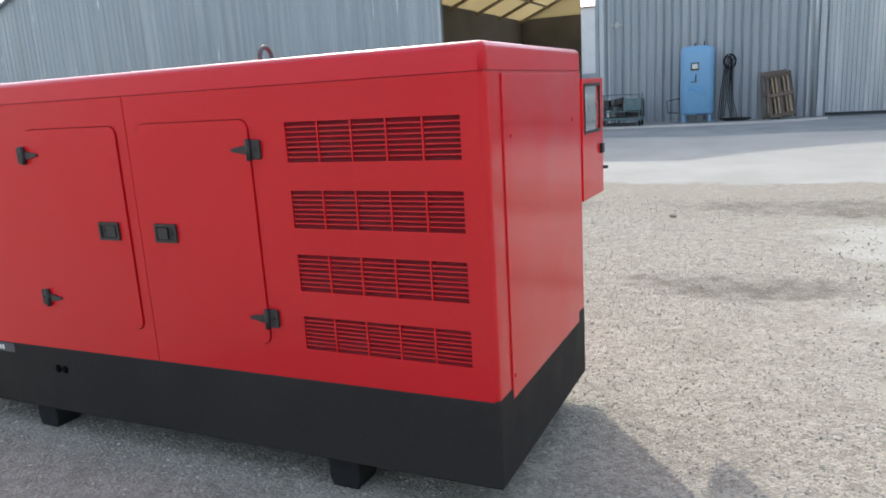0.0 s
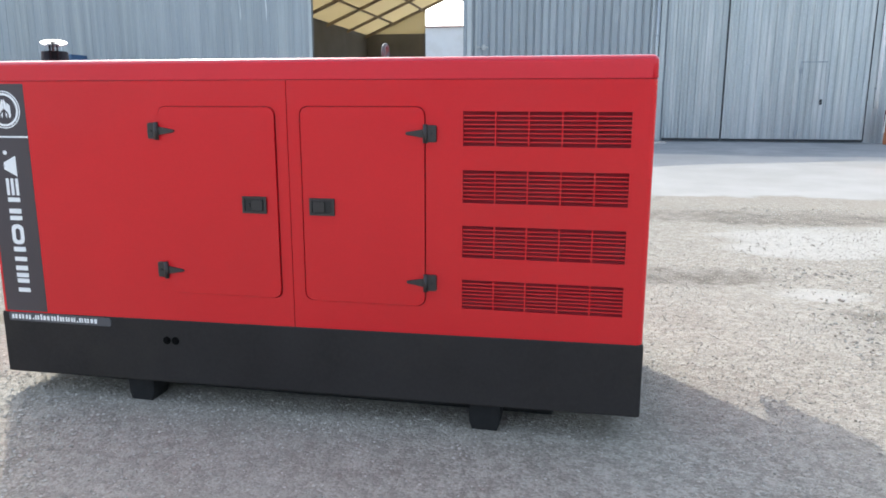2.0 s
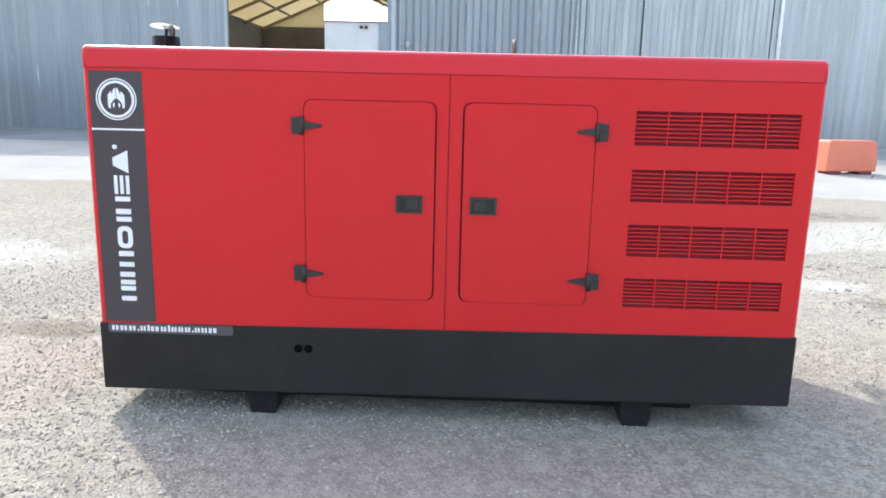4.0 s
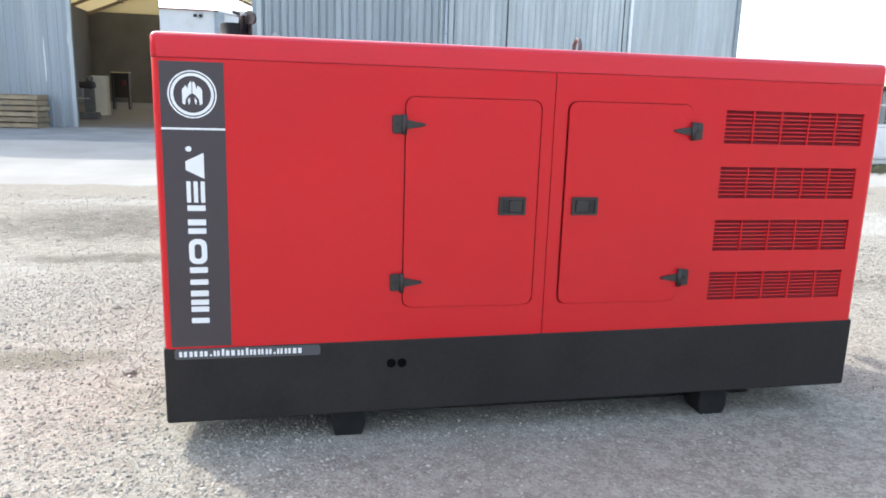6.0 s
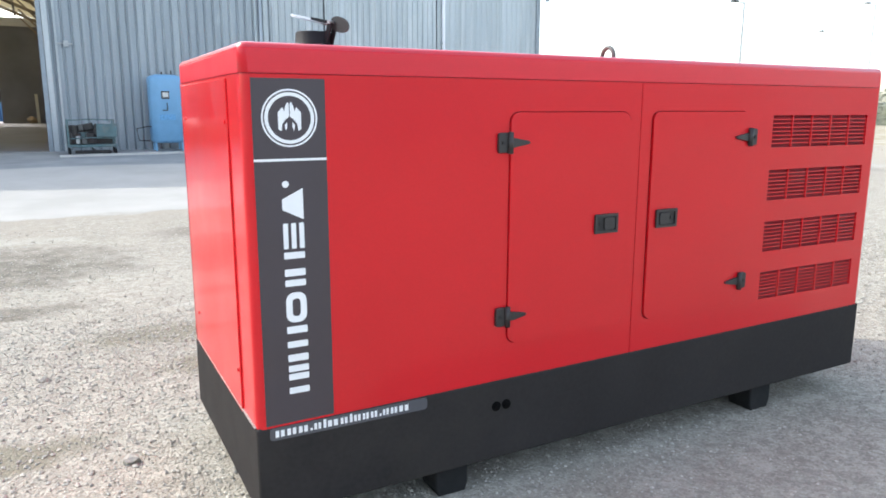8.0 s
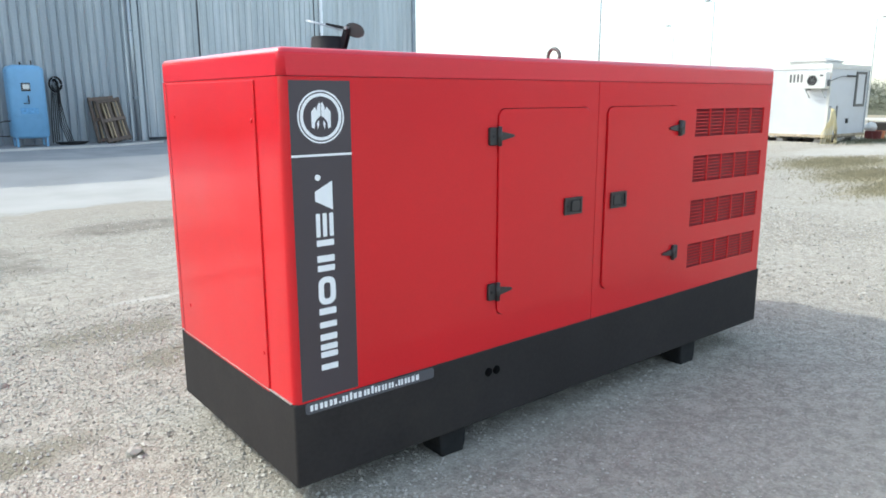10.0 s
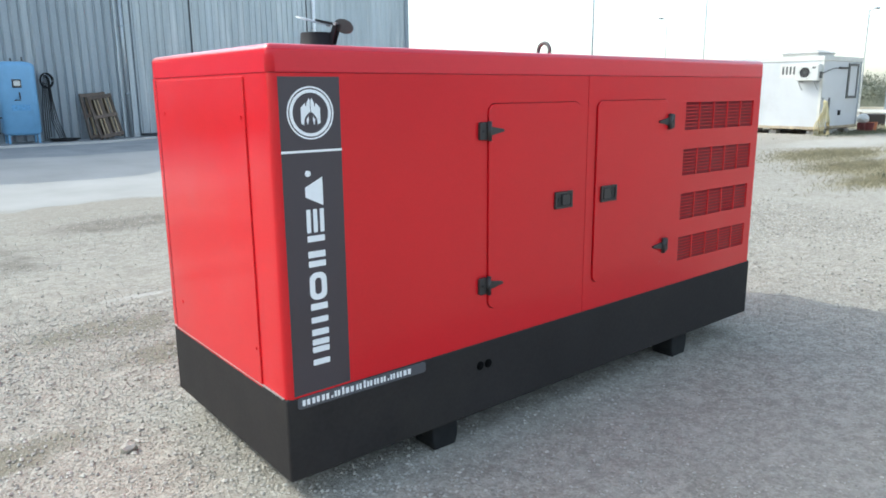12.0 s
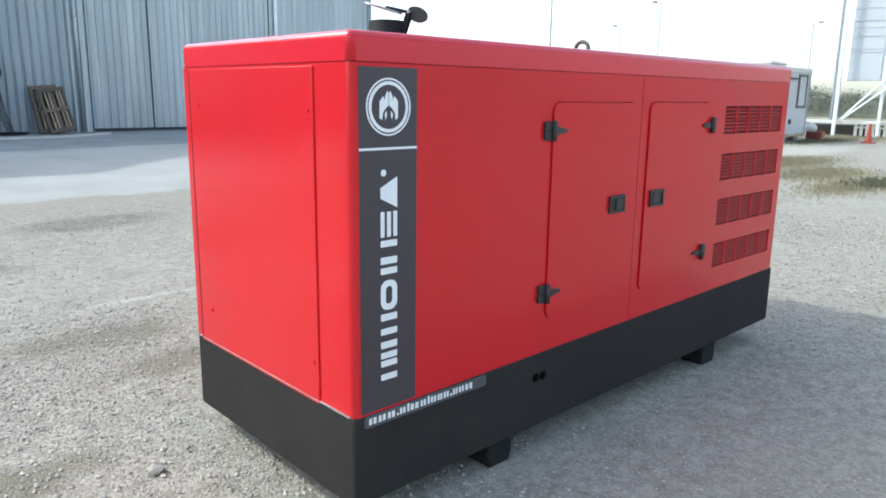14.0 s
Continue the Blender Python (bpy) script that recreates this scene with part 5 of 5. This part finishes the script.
for x in (0.15, OW / 2 - 0.15, OW - 0.45):
    for y in (0.18, OL / 2 - 0.12, OL - 0.45):
        part("block", boxed(x, x + 0.34, y, y + 0.25, 0.0, 0.12, 0.01), concrete, office)
for y in (0.0, OL - 0.06):
    part("corner_post", boxed(-0.012, 0.06, y - 0.012, y + 0.07, WB + 0.06, OH - 0.15), off_white, office)
part("corner_post", boxed(OW - 0.08, OW + 0.012, -0.014, 0.07, WB + 0.06, OH - 0.15), trim_grey, office)
ac = part("air_conditioner", box(bmesh.new(), -0.36, -0.04, 0.0, 0.76, 1.80, 2.34, 0.03), off_white, office, "off-white outdoor air conditioner unit")
part("fan_recess", ring_plate_x(0.205, 0.165, -0.372, -0.355, 0.44, 2.07), off_white, ac)
part("fan_back", rod(bmesh.new(), (-0.366, 0.44, 2.07), (-0.358, 0.44, 2.07), 0.166, n=24), plastic_dark, ac, "dark fan opening")
part("fan_hub", rod(bmesh.new(), (-0.372, 0.44, 2.07), (-0.364, 0.44, 2.07), 0.05, n=14), machine_grey, ac)
for r in (0.075, 0.105, 0.135):
    part("fan_grille", tube(bmesh.new(), [(-0.375, 0.44 + r * math.cos(a), 2.07 + r * math.sin(a)) for a in np.linspace(0, 6.283, 22)], 0.005, 5), machine_grey, ac)
for k in range(3):
    a = math.pi * k / 3
    part("fan_grille", beam(bmesh.new(), (-0.377, 0.44 - 0.2 * math.cos(a), 2.07 - 0.2 * math.sin(a)), (-0.377, 0.44 + 0.2 * math.cos(a), 2.07 + 0.2 * math.sin(a)), 0.008, 0.008), machine_grey, ac)
part("badge", boxed(-0.368, -0.355, 0.10, 0.20, 2.20, 2.25), plastic_dark, ac)
part("valve_cover", boxed(-0.26, -0.12, -0.05, 0.001, 1.88, 2.10, 0.015), machine_grey, ac)
for y in (0.10, 0.62):
    part("bracket", boxed(-0.34, 0.0, y, y + 0.04, 1.75, 1.80), steel_dull, ac)
    part("bracket_strut", beam(bmesh.new(), (-0.30, y + 0.02, 1.75), (-0.005, y + 0.02, 1.50), 0.025, 0.02), steel_dull, ac)
part("vent_frame", boxed(-0.010, 0.001, 0.86, 1.44, 1.90, 2.38), off_white, office)
for k in range(4):
    part("vent_slot", boxed(-0.014, 0.002, 0.92 + 0.125 * k, 0.985 + 0.125 * k, 2.02, 2.29), machine_grey, office)
win = part("window_frame", grid_panel(bmesh.new(), [1.98, 2.09, 2.72, 2.82], [1.20, 1.29, 2.31, 2.39], lambda x, z: 2.09 < x < 2.72 and 1.29 < z < 2.31, -0.04, -0.001), machine_grey, office, "grey window frame")
part("pane", boxed(2.09, 2.72, -0.02, -0.012, 1.29, 2.31), white_wall, win, "closed white shutter")
part("cable_box", boxed(1.22, 1.85, -0.06, -0.001, 2.20, 2.26), plastic_dark, office)
part("cable", tube(bmesh.new(), [(-0.10, -0.05, 2.05), (0.25, -0.04, 2.12), (0.7, -0.04, 2.21), (1.24, -0.04, 2.22)], 0.013), machine_grey, office)
part("door_edge", boxed(0.62, 0.72, -0.022, -0.001, 0.30, 1.24), machine_grey, office)
part("door_edge", boxed(0.36, 0.40, -0.022, -0.001, 0.30, 1.16), off_white, office)
part("door_handle", boxed(1.47, 1.56, -0.06, -0.001, 0.64, 0.80), plastic_black, office)
part("hook", boxed(0.05, 0.12, -0.08, -0.001, 1.18, 1.24), steel_dull, office)
hood = part("roof_hood", boxed(0.02, 1.3, 0.22, 1.42, OH + 0.011, OH + 0.10, 0.02), off_white, office, "grey roof hood")
bm = bmesh.new()
levels = [(1.0, 0.10), (0.98, 0.14), (0.60, 0.23), (0.40, 0.25)]
lv = [[bm.verts.new((0.66 + 0.68 * x * k, 0.82 + 0.64 * y * k, OH + z)) for x, y in ((-1, -1), (1, -1), (1, 1), (-1, 1))] for k, z in levels]
for a, b in zip(lv, lv[1:]):
    for k in range(4):
        bm.faces.new((a[k], a[(k + 1) % 4], b[(k + 1) % 4], b[k]))
bm.faces.new(lv[0][::-1])
bm.faces.new(lv[-1])
part("hood_cap", bm, concrete, hood)
hz = cz0
yh = thing("yellow_hose", "yellow rubber hose bundle hung by the cabin corner", "hose", pose(20.32, 10.66, hz))
bm = bmesh.new()
for k in range(5):
    o = 0.05 * k
    tube(bm, [(0.05, -0.05 + 0.3 * o, 1.15), (0.02 - o, -0.08, 0.8), (-0.05 - 1.2 * o, -0.1 + o, 0.35), (-0.15 - o, -0.12 + o, 0.03), (-0.02 + o, -0.2, 0.03), (0.12 + o, -0.1, 0.5), (0.10, -0.06, 1.12)], 0.022, 6)
part("hose", bm, yellow_hose, yh, smooth=True)
pile = thing("junk_pile", "small heap of white sacks and red buckets on the verge", "junk", pose(23.85, 10.5, hgt(23.8, 10.5)))
bm = bmesh.new()
bmesh.ops.create_icosphere(bm, subdivisions=2, radius=0.23, matrix=Matrix.Translation((0.05, 0.22, 0.44)) @ Matrix.Diagonal((1, 0.9, 0.75, 1)))
for v in bm.verts:
    v.co += 0.05 * noise.noise_vector(v.co * 5)
part("sack", bm, off_white, pile)
part("bucket", lathe(bmesh.new(), [(0.13, 0), (0.17, 0.32), (0.155, 0.32), (0.12, 0.02)], 16, (0.25, -0.05, 0)), orange, pile)
part("bucket", lathe(bmesh.new(), [(0.13, 0), (0.17, 0.32), (0.155, 0.32), (0.12, 0.02)], 16, (-0.25, -0.12, 0)), bottle_red, pile)
part("crate", boxed(-0.12, 0.22, 0.02, 0.34, 0, 0.31, 0.015), bottle_red, pile, "dull red plastic crate")


def street_lamp(x, y, h, label, arm=(-0.6, 0.0), slim=1.0):
    # slim far lamps take the colour paled for glare
    pole, lantern = (steel_dull, plastic_dark) if slim == 1.0 else (pole_grey, pole_grey)
    t = thing("street_lamp", label, "lamp post", pose(x, y, hgt(x, y)), "lamp posts")
    part("pole", rod(bmesh.new(), (0, 0, 0), (0, 0, h), 0.06 * slim, 0.04 * slim, n=12), pole, t)
    part("arm", rod(bmesh.new(), (0, 0, h - 0.03), (arm[0], arm[1], h + 0.03), 0.025 * slim, n=8), pole, t)
    part("lantern", boxed(arm[0] - 0.25, arm[0] + 0.1, arm[1] - 0.1, arm[1] + 0.1, h - 0.03, h + 0.07, 0.03), lantern, t)


street_lamp(25.1, 24.24, 6.4, "tall grey street lamp post behind the yard", slim=1.0)
street_lamp(30.7, 21.35, 6.35, "slim pale street lamp post far behind the yard", slim=0.6)
street_lamp(36.5, 27.5, 5.9, "slim pale street lamp post far behind the yard", slim=0.5)
street_lamp(38.0, 16.2, 5.6, "slim pale street lamp post behind the hoarding", arm=(-0.3, -0.5), slim=0.7)
bill = thing("hoarding", "large white hoarding frame on steel legs with diagonal braces", "hoarding", pose(27.9, 11.22, -0.05, 0, 0, 0))
panel = part("panel", boxed(0.44, 0.55, -12.0, -0.12, 2.28, 9.0), board_grey, bill, "grey-white board panel")
for z in (2.30, 3.42, 3.55, 4.05, 4.40, 4.66, 5.15, 5.9, 6.8, 7.7):
    part("rail", boxed(0.415, 0.441, -12.0, -0.12, z, z + 0.022), board_grey, panel)
for y in (-1.35, -3.0, -4.7, -6.4):
    part("stiffener", boxed(0.415, 0.441, y - 0.02, y + 0.02, 2.33, 8.9), board_grey, panel)
for x, y, w in ((0.0, 0.05, 0.062), (0.0, -1.62, 0.055), (0.0, -3.4, 0.065), (0.0, -6.8, 0.065)):
    part("post", boxed(x, x + 2 * w, y - w, y + w, 0.0, 9.2), white_pipe, bill, "white steel post")
part("rear_post", boxed(1.1, 1.19, 0.52, 0.61, 0.0, 9.2), trim_grey, bill)
for za, zb, yb in ((0.60, 2.62, -1.95), (0.58, 2.22, -2.05)):
    part("brace", beam(bmesh.new(), (-0.08, -0.1, za), (-0.08, yb, zb), 0.07, 0.07), white_pipe, bill)
part("ground_beam", boxed(0.16, 0.5, -12, 1.6, 0.55, 0.66, 0.01), off_white, bill, "white painted ground beam")
for y in (-6.0, -2.6, 1.2):
    part("beam_leg", boxed(0.2, 0.42, y, y + 0.3, 0.0, 0.55), concrete, bill)
for k in range(7):
    y = 12.9 - 1.28 * k
    b = thing("concrete_block", "low dark block in a row along the verge", "block", pose(28.75, y, -0.05), "concrete blocks")
    part("block", boxed(0, 0.5, 0, 1.2, 0, 0.48, 0.03), plastic_dark, b)
pal_fence = thing("picket_fence", "short white picket fence beside the hoarding", "fence", pose(28.3, 7.6, -0.05))
for k in range(14):
    part("picket", boxed(0, 0.03, k * 0.22, k * 0.22 + 0.12, 0.0, 0.52), off_white, pal_fence)
part("rail", boxed(0.03, 0.06, 0, 3.0, 0.36, 0.42), white_pipe, pal_fence)
cone = thing("traffic_cone", "orange traffic cone standing on the verge", "cone", pose(23.5, 8.62, hgt(23.5, 8.62)))
part("base", boxed(-0.2, 0.2, -0.2, 0.2, 0, 0.04, 0.01), cone_red, cone)
part("cone_body", lathe(bmesh.new(), [(0.13, 0.04), (0.105, 0.1), (0.03, 0.68), (0.025, 0.69)], 18), cone_red, cone, smooth=True)

# white minibus parked beyond the yard, side on
car = thing("minibus", "white minibus with a dark roof parked among low weeds", "vehicle", pose(8.0, 14.1, hgt(9.0, 13.6) - 0.02, 0, 0, -38))
part("body", box(bmesh.new(), 0, 4.4, 0, 1.8, 0.20, 0.92, 0.05), car_white, car)
part("skirt", box(bmesh.new(), 0.05, 4.35, 0.03, 1.77, 0.08, 0.202, 0.02), off_white, car, "pale lower skirt")
# window band: sill, roof and pillars with panes between, seats inside
WIN = [0.12, 0.98, 1.86, 2.74, 3.62, 4.22]
part("sill", box(bmesh.new(), 0.02, 4.38, -0.01, 1.81, 0.918, 0.975, 0.01), car_white, car)
part("roof", box(bmesh.new(), 0.02, 4.36, -0.03, 1.83, 1.70, 1.80, 0.03), plastic_dark, car, "dark roof with gutter")
for x in WIN:
    for y in (0.02, 1.71):
        part("pillar", boxed(x - 0.05, x + 0.05, y, y + 0.07, 0.97, 1.71), car_white, car)
for a, b in zip(WIN, WIN[1:]):
    for y in (0.045, 1.74):
        part("side_window", boxed(a + 0.05, b - 0.05, y, y + 0.008, 0.972, 1.702), dark_glass if y > 1 else window_glass, car, "side window")
    part("window_rail", boxed(a + 0.05, b - 0.05, 0.035, 0.065, 1.38, 1.41), car_white, car)
    part("seat_back", boxed(a + 0.25, a + 0.40, 0.3, 0.8, 0.9, 1.32, 0.03), plastic_dark, car)
    part("seat_back", boxed(a + 0.25, a + 0.40, 1.0, 1.5, 0.9, 1.32, 0.03), plastic_dark, car)
part("vent_slot", boxed(1.1, 1.5, -0.006, 0.01, 0.24, 0.30), plastic_black, car)
part("bumper", box(bmesh.new(), -0.08, 0.05, 0.02, 1.78, 0.16, 0.34, 0.03), off_white, car)
for x in (2.9, 3.95):
    for y0 in (0.08, 1.52):
        w = part("wheel", rod(bmesh.new(), (x, y0 - 0.02, 0.22), (x, y0 + 0.2, 0.22), 0.22, n=22), rubber, car)
        part("rim", rod(bmesh.new(), (x, y0 - 0.03, 0.22), (x, y0 + 0.205, 0.22), 0.13, n=18), steel_dull, w)
planks = thing("plank_heap", "heap of pale broken boards lying on the gravel", "boards", pose(5.75, 10.1, hgt(6.2, 10.2)))
for k in range(9):
    o = part("board", boxed(-0.26, 0.26, -0.05, 0.05, 0.0, 0.025, 0.003), wood_pale if k % 3 else wood, planks)
    o.matrix_basis = pose(0.18 * (k % 3), 0.14 * (k % 4), 0.002 + 0.030 * k, 0, 6 * (k % 2), 31 * k - 40)

# ---- planting ----
rng = np.random.default_rng(5)


def leaf_cloud(centres, spread, count, size):
    """Many small leaves round centres, as one mesh's vertices and faces."""
    c = centres[rng.integers(0, len(centres), count)]
    p = c + rng.normal(0, 1, (count, 3)) * spread
    a = rng.normal(0, 1, (count, 3))
    a /= np.linalg.norm(a, axis=1, keepdims=True)
    b = np.cross(a, rng.normal(0, 1, (count, 3)))
    b /= np.linalg.norm(b, axis=1, keepdims=True)
    s = (size * rng.uniform(0.6, 1.4, count))[:, None]
    v = np.stack([p - a * s, p + b * s * 0.5, p + a * s, p - b * s * 0.5], 1).reshape(-1, 3)
    f = np.arange(len(v)).reshape(-1, 4)
    return v, f


def stuff(name, v, f, mat, label, category):
    m = bpy.data.meshes.new(name)
    m.from_pydata(v.tolist(), [], f.tolist())
    m.materials.append(mat)
    return tagged(new(name, m), label, category, kind="stuff")


def hedge_row(x0, y0, x1, y1, depth, tall, count):
    """A thicket along a line: low mounds as its core, hidden by many small leaves."""
    along = rng.uniform(0, 1, count // 60)
    c = np.stack([x0 + (x1 - x0) * along + rng.normal(0, depth, len(along)), y0 + (y1 - y0) * along + rng.normal(0, depth * 0.3, len(along)), 0 * along], 1)
    top = tall * (0.78 + 0.16 * np.sin(9.0 * along) + 0.10 * np.sin(31.0 * along + 1.0)) * rng.uniform(0.75, 1.05, len(along))
    c[:, 2] = top * rng.uniform(0.15, 0.95, len(along)) ** 0.8
    v, f = leaf_cloud(c, np.array([0.55, 0.55, 0.22]), count, 0.085)
    steps = np.linspace(0, 1, 90)
    ridge = tall * 0.72 * (0.78 + 0.16 * np.sin(9.0 * steps) + 0.10 * np.sin(31.0 * steps + 1.0))
    px, py = x0 + (x1 - x0) * steps, y0 + (y1 - y0) * steps
    nx, ny = np.array([y1 - y0, x0 - x1]) / math.hypot(x1 - x0, y1 - y0) * depth
    core = np.stack([np.stack([px + k * nx, py + k * ny, ridge * h - 0.06], 1) for k, h in ((-1.0, 0), (-0.7, 0.85), (0, 1), (0.7, 0.85), (1.0, 0))], 1).reshape(-1, 3)
    g = np.arange(len(core)).reshape(-1, 5)
    q = np.stack([g[:-1, :-1], g[:-1, 1:], g[1:, 1:], g[1:, :-1]], -1).reshape(-1, 4)
    return np.concatenate([v, core]), np.concatenate([f, q + len(v)])


rows = [hedge_row(66, -35, 66, 72, 2.5, 4.1, 120000), hedge_row(26, 55, 66, 62, 2.0, 3.0, 50000)]
v = np.concatenate([r[0] for r in rows])
f = np.concatenate([rows[0][1], rows[1][1] + len(rows[0][0])])
stuff("hedge", v, f, leaf_mat, "grey-green row of bushes and low trees behind the yard", "bushes")


def tufts(cx, cy, sx, sy, count, h, mat, name, label):
    x = rng.normal(cx, sx, count)
    y = rng.normal(cy, sy, count)
    z = height(x, y)
    ang = rng.uniform(0, 6.283, count)
    lean = rng.uniform(0.1, 0.9, count)
    hh = h * rng.uniform(0.35, 1.2, count)
    dx, dy = np.cos(ang), np.sin(ang)
    w = 0.003 + 0.06 * hh
    base = np.stack([x, y, z - 0.005], 1)
    side = np.stack([-dy, dx, 0 * x], 1) * w[:, None] * 0.5
    tip = base + np.stack([dx * lean * hh, dy * lean * hh, hh], 1)
    mid = base + np.stack([dx * lean * hh * 0.3, dy * lean * hh * 0.3, hh * 0.6], 1)
    v = np.stack([base - side, base + side, mid + side * 0.7, tip, mid - side * 0.7], 1).reshape(-1, 3)
    f = np.arange(len(v)).reshape(-1, 5)
    stuff(name, v, f, mat, label, "grass")


tufts(8.8, 4.6, 1.1, 0.30, 5000, 0.05, dry_grass, "dry_grass", "dry straw-coloured grass along the edge of the yard")
tufts(9.6, 4.3, 0.5, 0.22, 900, 0.11, green_grass, "weeds", "green weeds along the edge of the yard")
tufts(9.2, 12.7, 1.1, 0.30, 2600, 0.14, green_grass, "weeds", "grey-green weeds beside the parked minibus")
tufts(10.6, 5.8, 0.9, 0.45, 6000, 0.055, dry_grass, "dry_grass", "dry straw-coloured grass along the edge of the yard")
tufts(12.9, 7.3, 1.2, 0.45, 7000, 0.06, dry_grass, "dry_grass", "dry straw-coloured grass along the edge of the yard")
tufts(23.6, 10.2, 1.8, 0.4, 4000, 0.07, green_grass, "weeds", "short green weeds on the verge by the cabin")
tufts(27.5, 9.5, 1.6, 2.5, 5000, 0.1, dry_grass, "dry_grass", "dry straw-coloured grass on the far verge")

# ---- loose stones ----
ico = np.array([(0, 0, 1), (0.94, 0, 0.2), (0.29, 0.89, 0.1), (-0.76, 0.55, 0.25), (-0.76, -0.55, 0.1), (0.29, -0.89, 0.25), (0, 0, -0.7)])
ico_f = np.array([(0, 1, 2), (0, 2, 3), (0, 3, 4), (0, 4, 5), (0, 5, 1), (6, 2, 1), (6, 3, 2), (6, 4, 3), (6, 5, 4), (6, 1, 5)])


def stones(count, x0, x1, y0, y1, lo, hi, name, label, mat):
    x, y = rng.uniform(x0, x1, count), rng.uniform(y0, y1, count)
    keep = noise_keep(x, y)
    x, y = x[keep], y[keep]
    k = len(x)
    s = lo * (hi / lo) ** (rng.uniform(0, 1, k) ** 2.2)
    ang = rng.uniform(0, 6.283, k)
    sq = rng.uniform(0.6, 1.0, (k, 3)) * np.array([1, 1, 0.7])
    p = ico[None] * (1 + rng.uniform(-0.22, 0.22, (k, 7, 1))) * sq[:, None] * s[:, None, None]
    ca, sa = np.cos(ang)[:, None], np.sin(ang)[:, None]
    p = np.stack([p[..., 0] * ca - p[..., 1] * sa, p[..., 0] * sa + p[..., 1] * ca, p[..., 2]], -1)
    p += np.stack([x, y, height(x, y) + s * 0.22], 1)[:, None]
    f = (ico_f[None] + 7 * np.arange(k)[:, None, None]).reshape(-1, 3)
    return stuff(name, p.reshape(-1, 3), f, mat, label, "gravel")


def noise_keep(x, y):
    return (np.sin(x * 1.7 + 0.6 * y) + np.sin(2.3 * y - 0.8 * x) + rng.normal(0, 1.1, len(x))) > -0.9


def island_stone():
    m = bpy.data.materials.new("loose_gravel_stone")
    m.use_nodes = True
    nt = m.node_tree
    g, r = nt.nodes.new("ShaderNodeNewGeometry"), nt.nodes.new("ShaderNodeValToRGB")
    e = r.color_ramp.elements
    e[0].color, e[1].color = (0.31, 0.285, 0.24, 1), (0.62, 0.585, 0.51, 1)
    k = e.new(0.5)
    k.color = (0.44, 0.413, 0.36, 1)
    nt.links.new(g.outputs["Random Per Island"], r.inputs[0])
    nt.links.new(r.outputs[0], nt.nodes["Principled BSDF"].inputs["Base Color"])
    nt.nodes["Principled BSDF"].inputs["Roughness"].default_value = 0.9
    return m


loose = island_stone()
stones(120000, -7.0, 4.0, 0.4, 6.0, 0.0032, 0.012, "gravel", "loose grey gravel chips on the yard", loose)
stones(26000, -8.5, 6.5, 6.0, 9.6, 0.005, 0.015, "gravel", "loose grey gravel chips farther out on the yard", loose)
stones(15000, -7.0, -3.3, 0.9, 5.5, 0.006, 0.017, "gravel", "coarse grey gravel beside the generator", loose)
stones(13000, 0.6, 5.0, 1.2, 6.0, 0.008, 0.024, "gravel", "coarse sunlit gravel beyond the generator's end", loose)
stones(700, -7.5, 5.0, 2.6, 9.5, 0.010, 0.022, "gravel", "scattered larger stones on the gravel yard", loose)
for x, y, r in ((-4.309, 3.117, 0.031), (-4.62, 4.35, 0.022), (0.95, 4.9, 0.020), (-5.05, 3.6, 0.018), (-0.9, 8.2, 0.04)):
    bm = bmesh.new()
    bmesh.ops.create_icosphere(bm, subdivisions=2, radius=r, matrix=Matrix.Diagonal((1.25, 0.9, 0.7, 1)))
    for vv in bm.verts:
        vv.co += 0.55 * r * noise.noise_vector(vv.co * (1.1 / r) + Vector((x, y, 0)))
    st = tagged(part("stone", bm, stone_mat), "grey stone lying loose on the gravel", "stone")
    st.location = (x, y, hgt(x, y) + 0.4 * r)
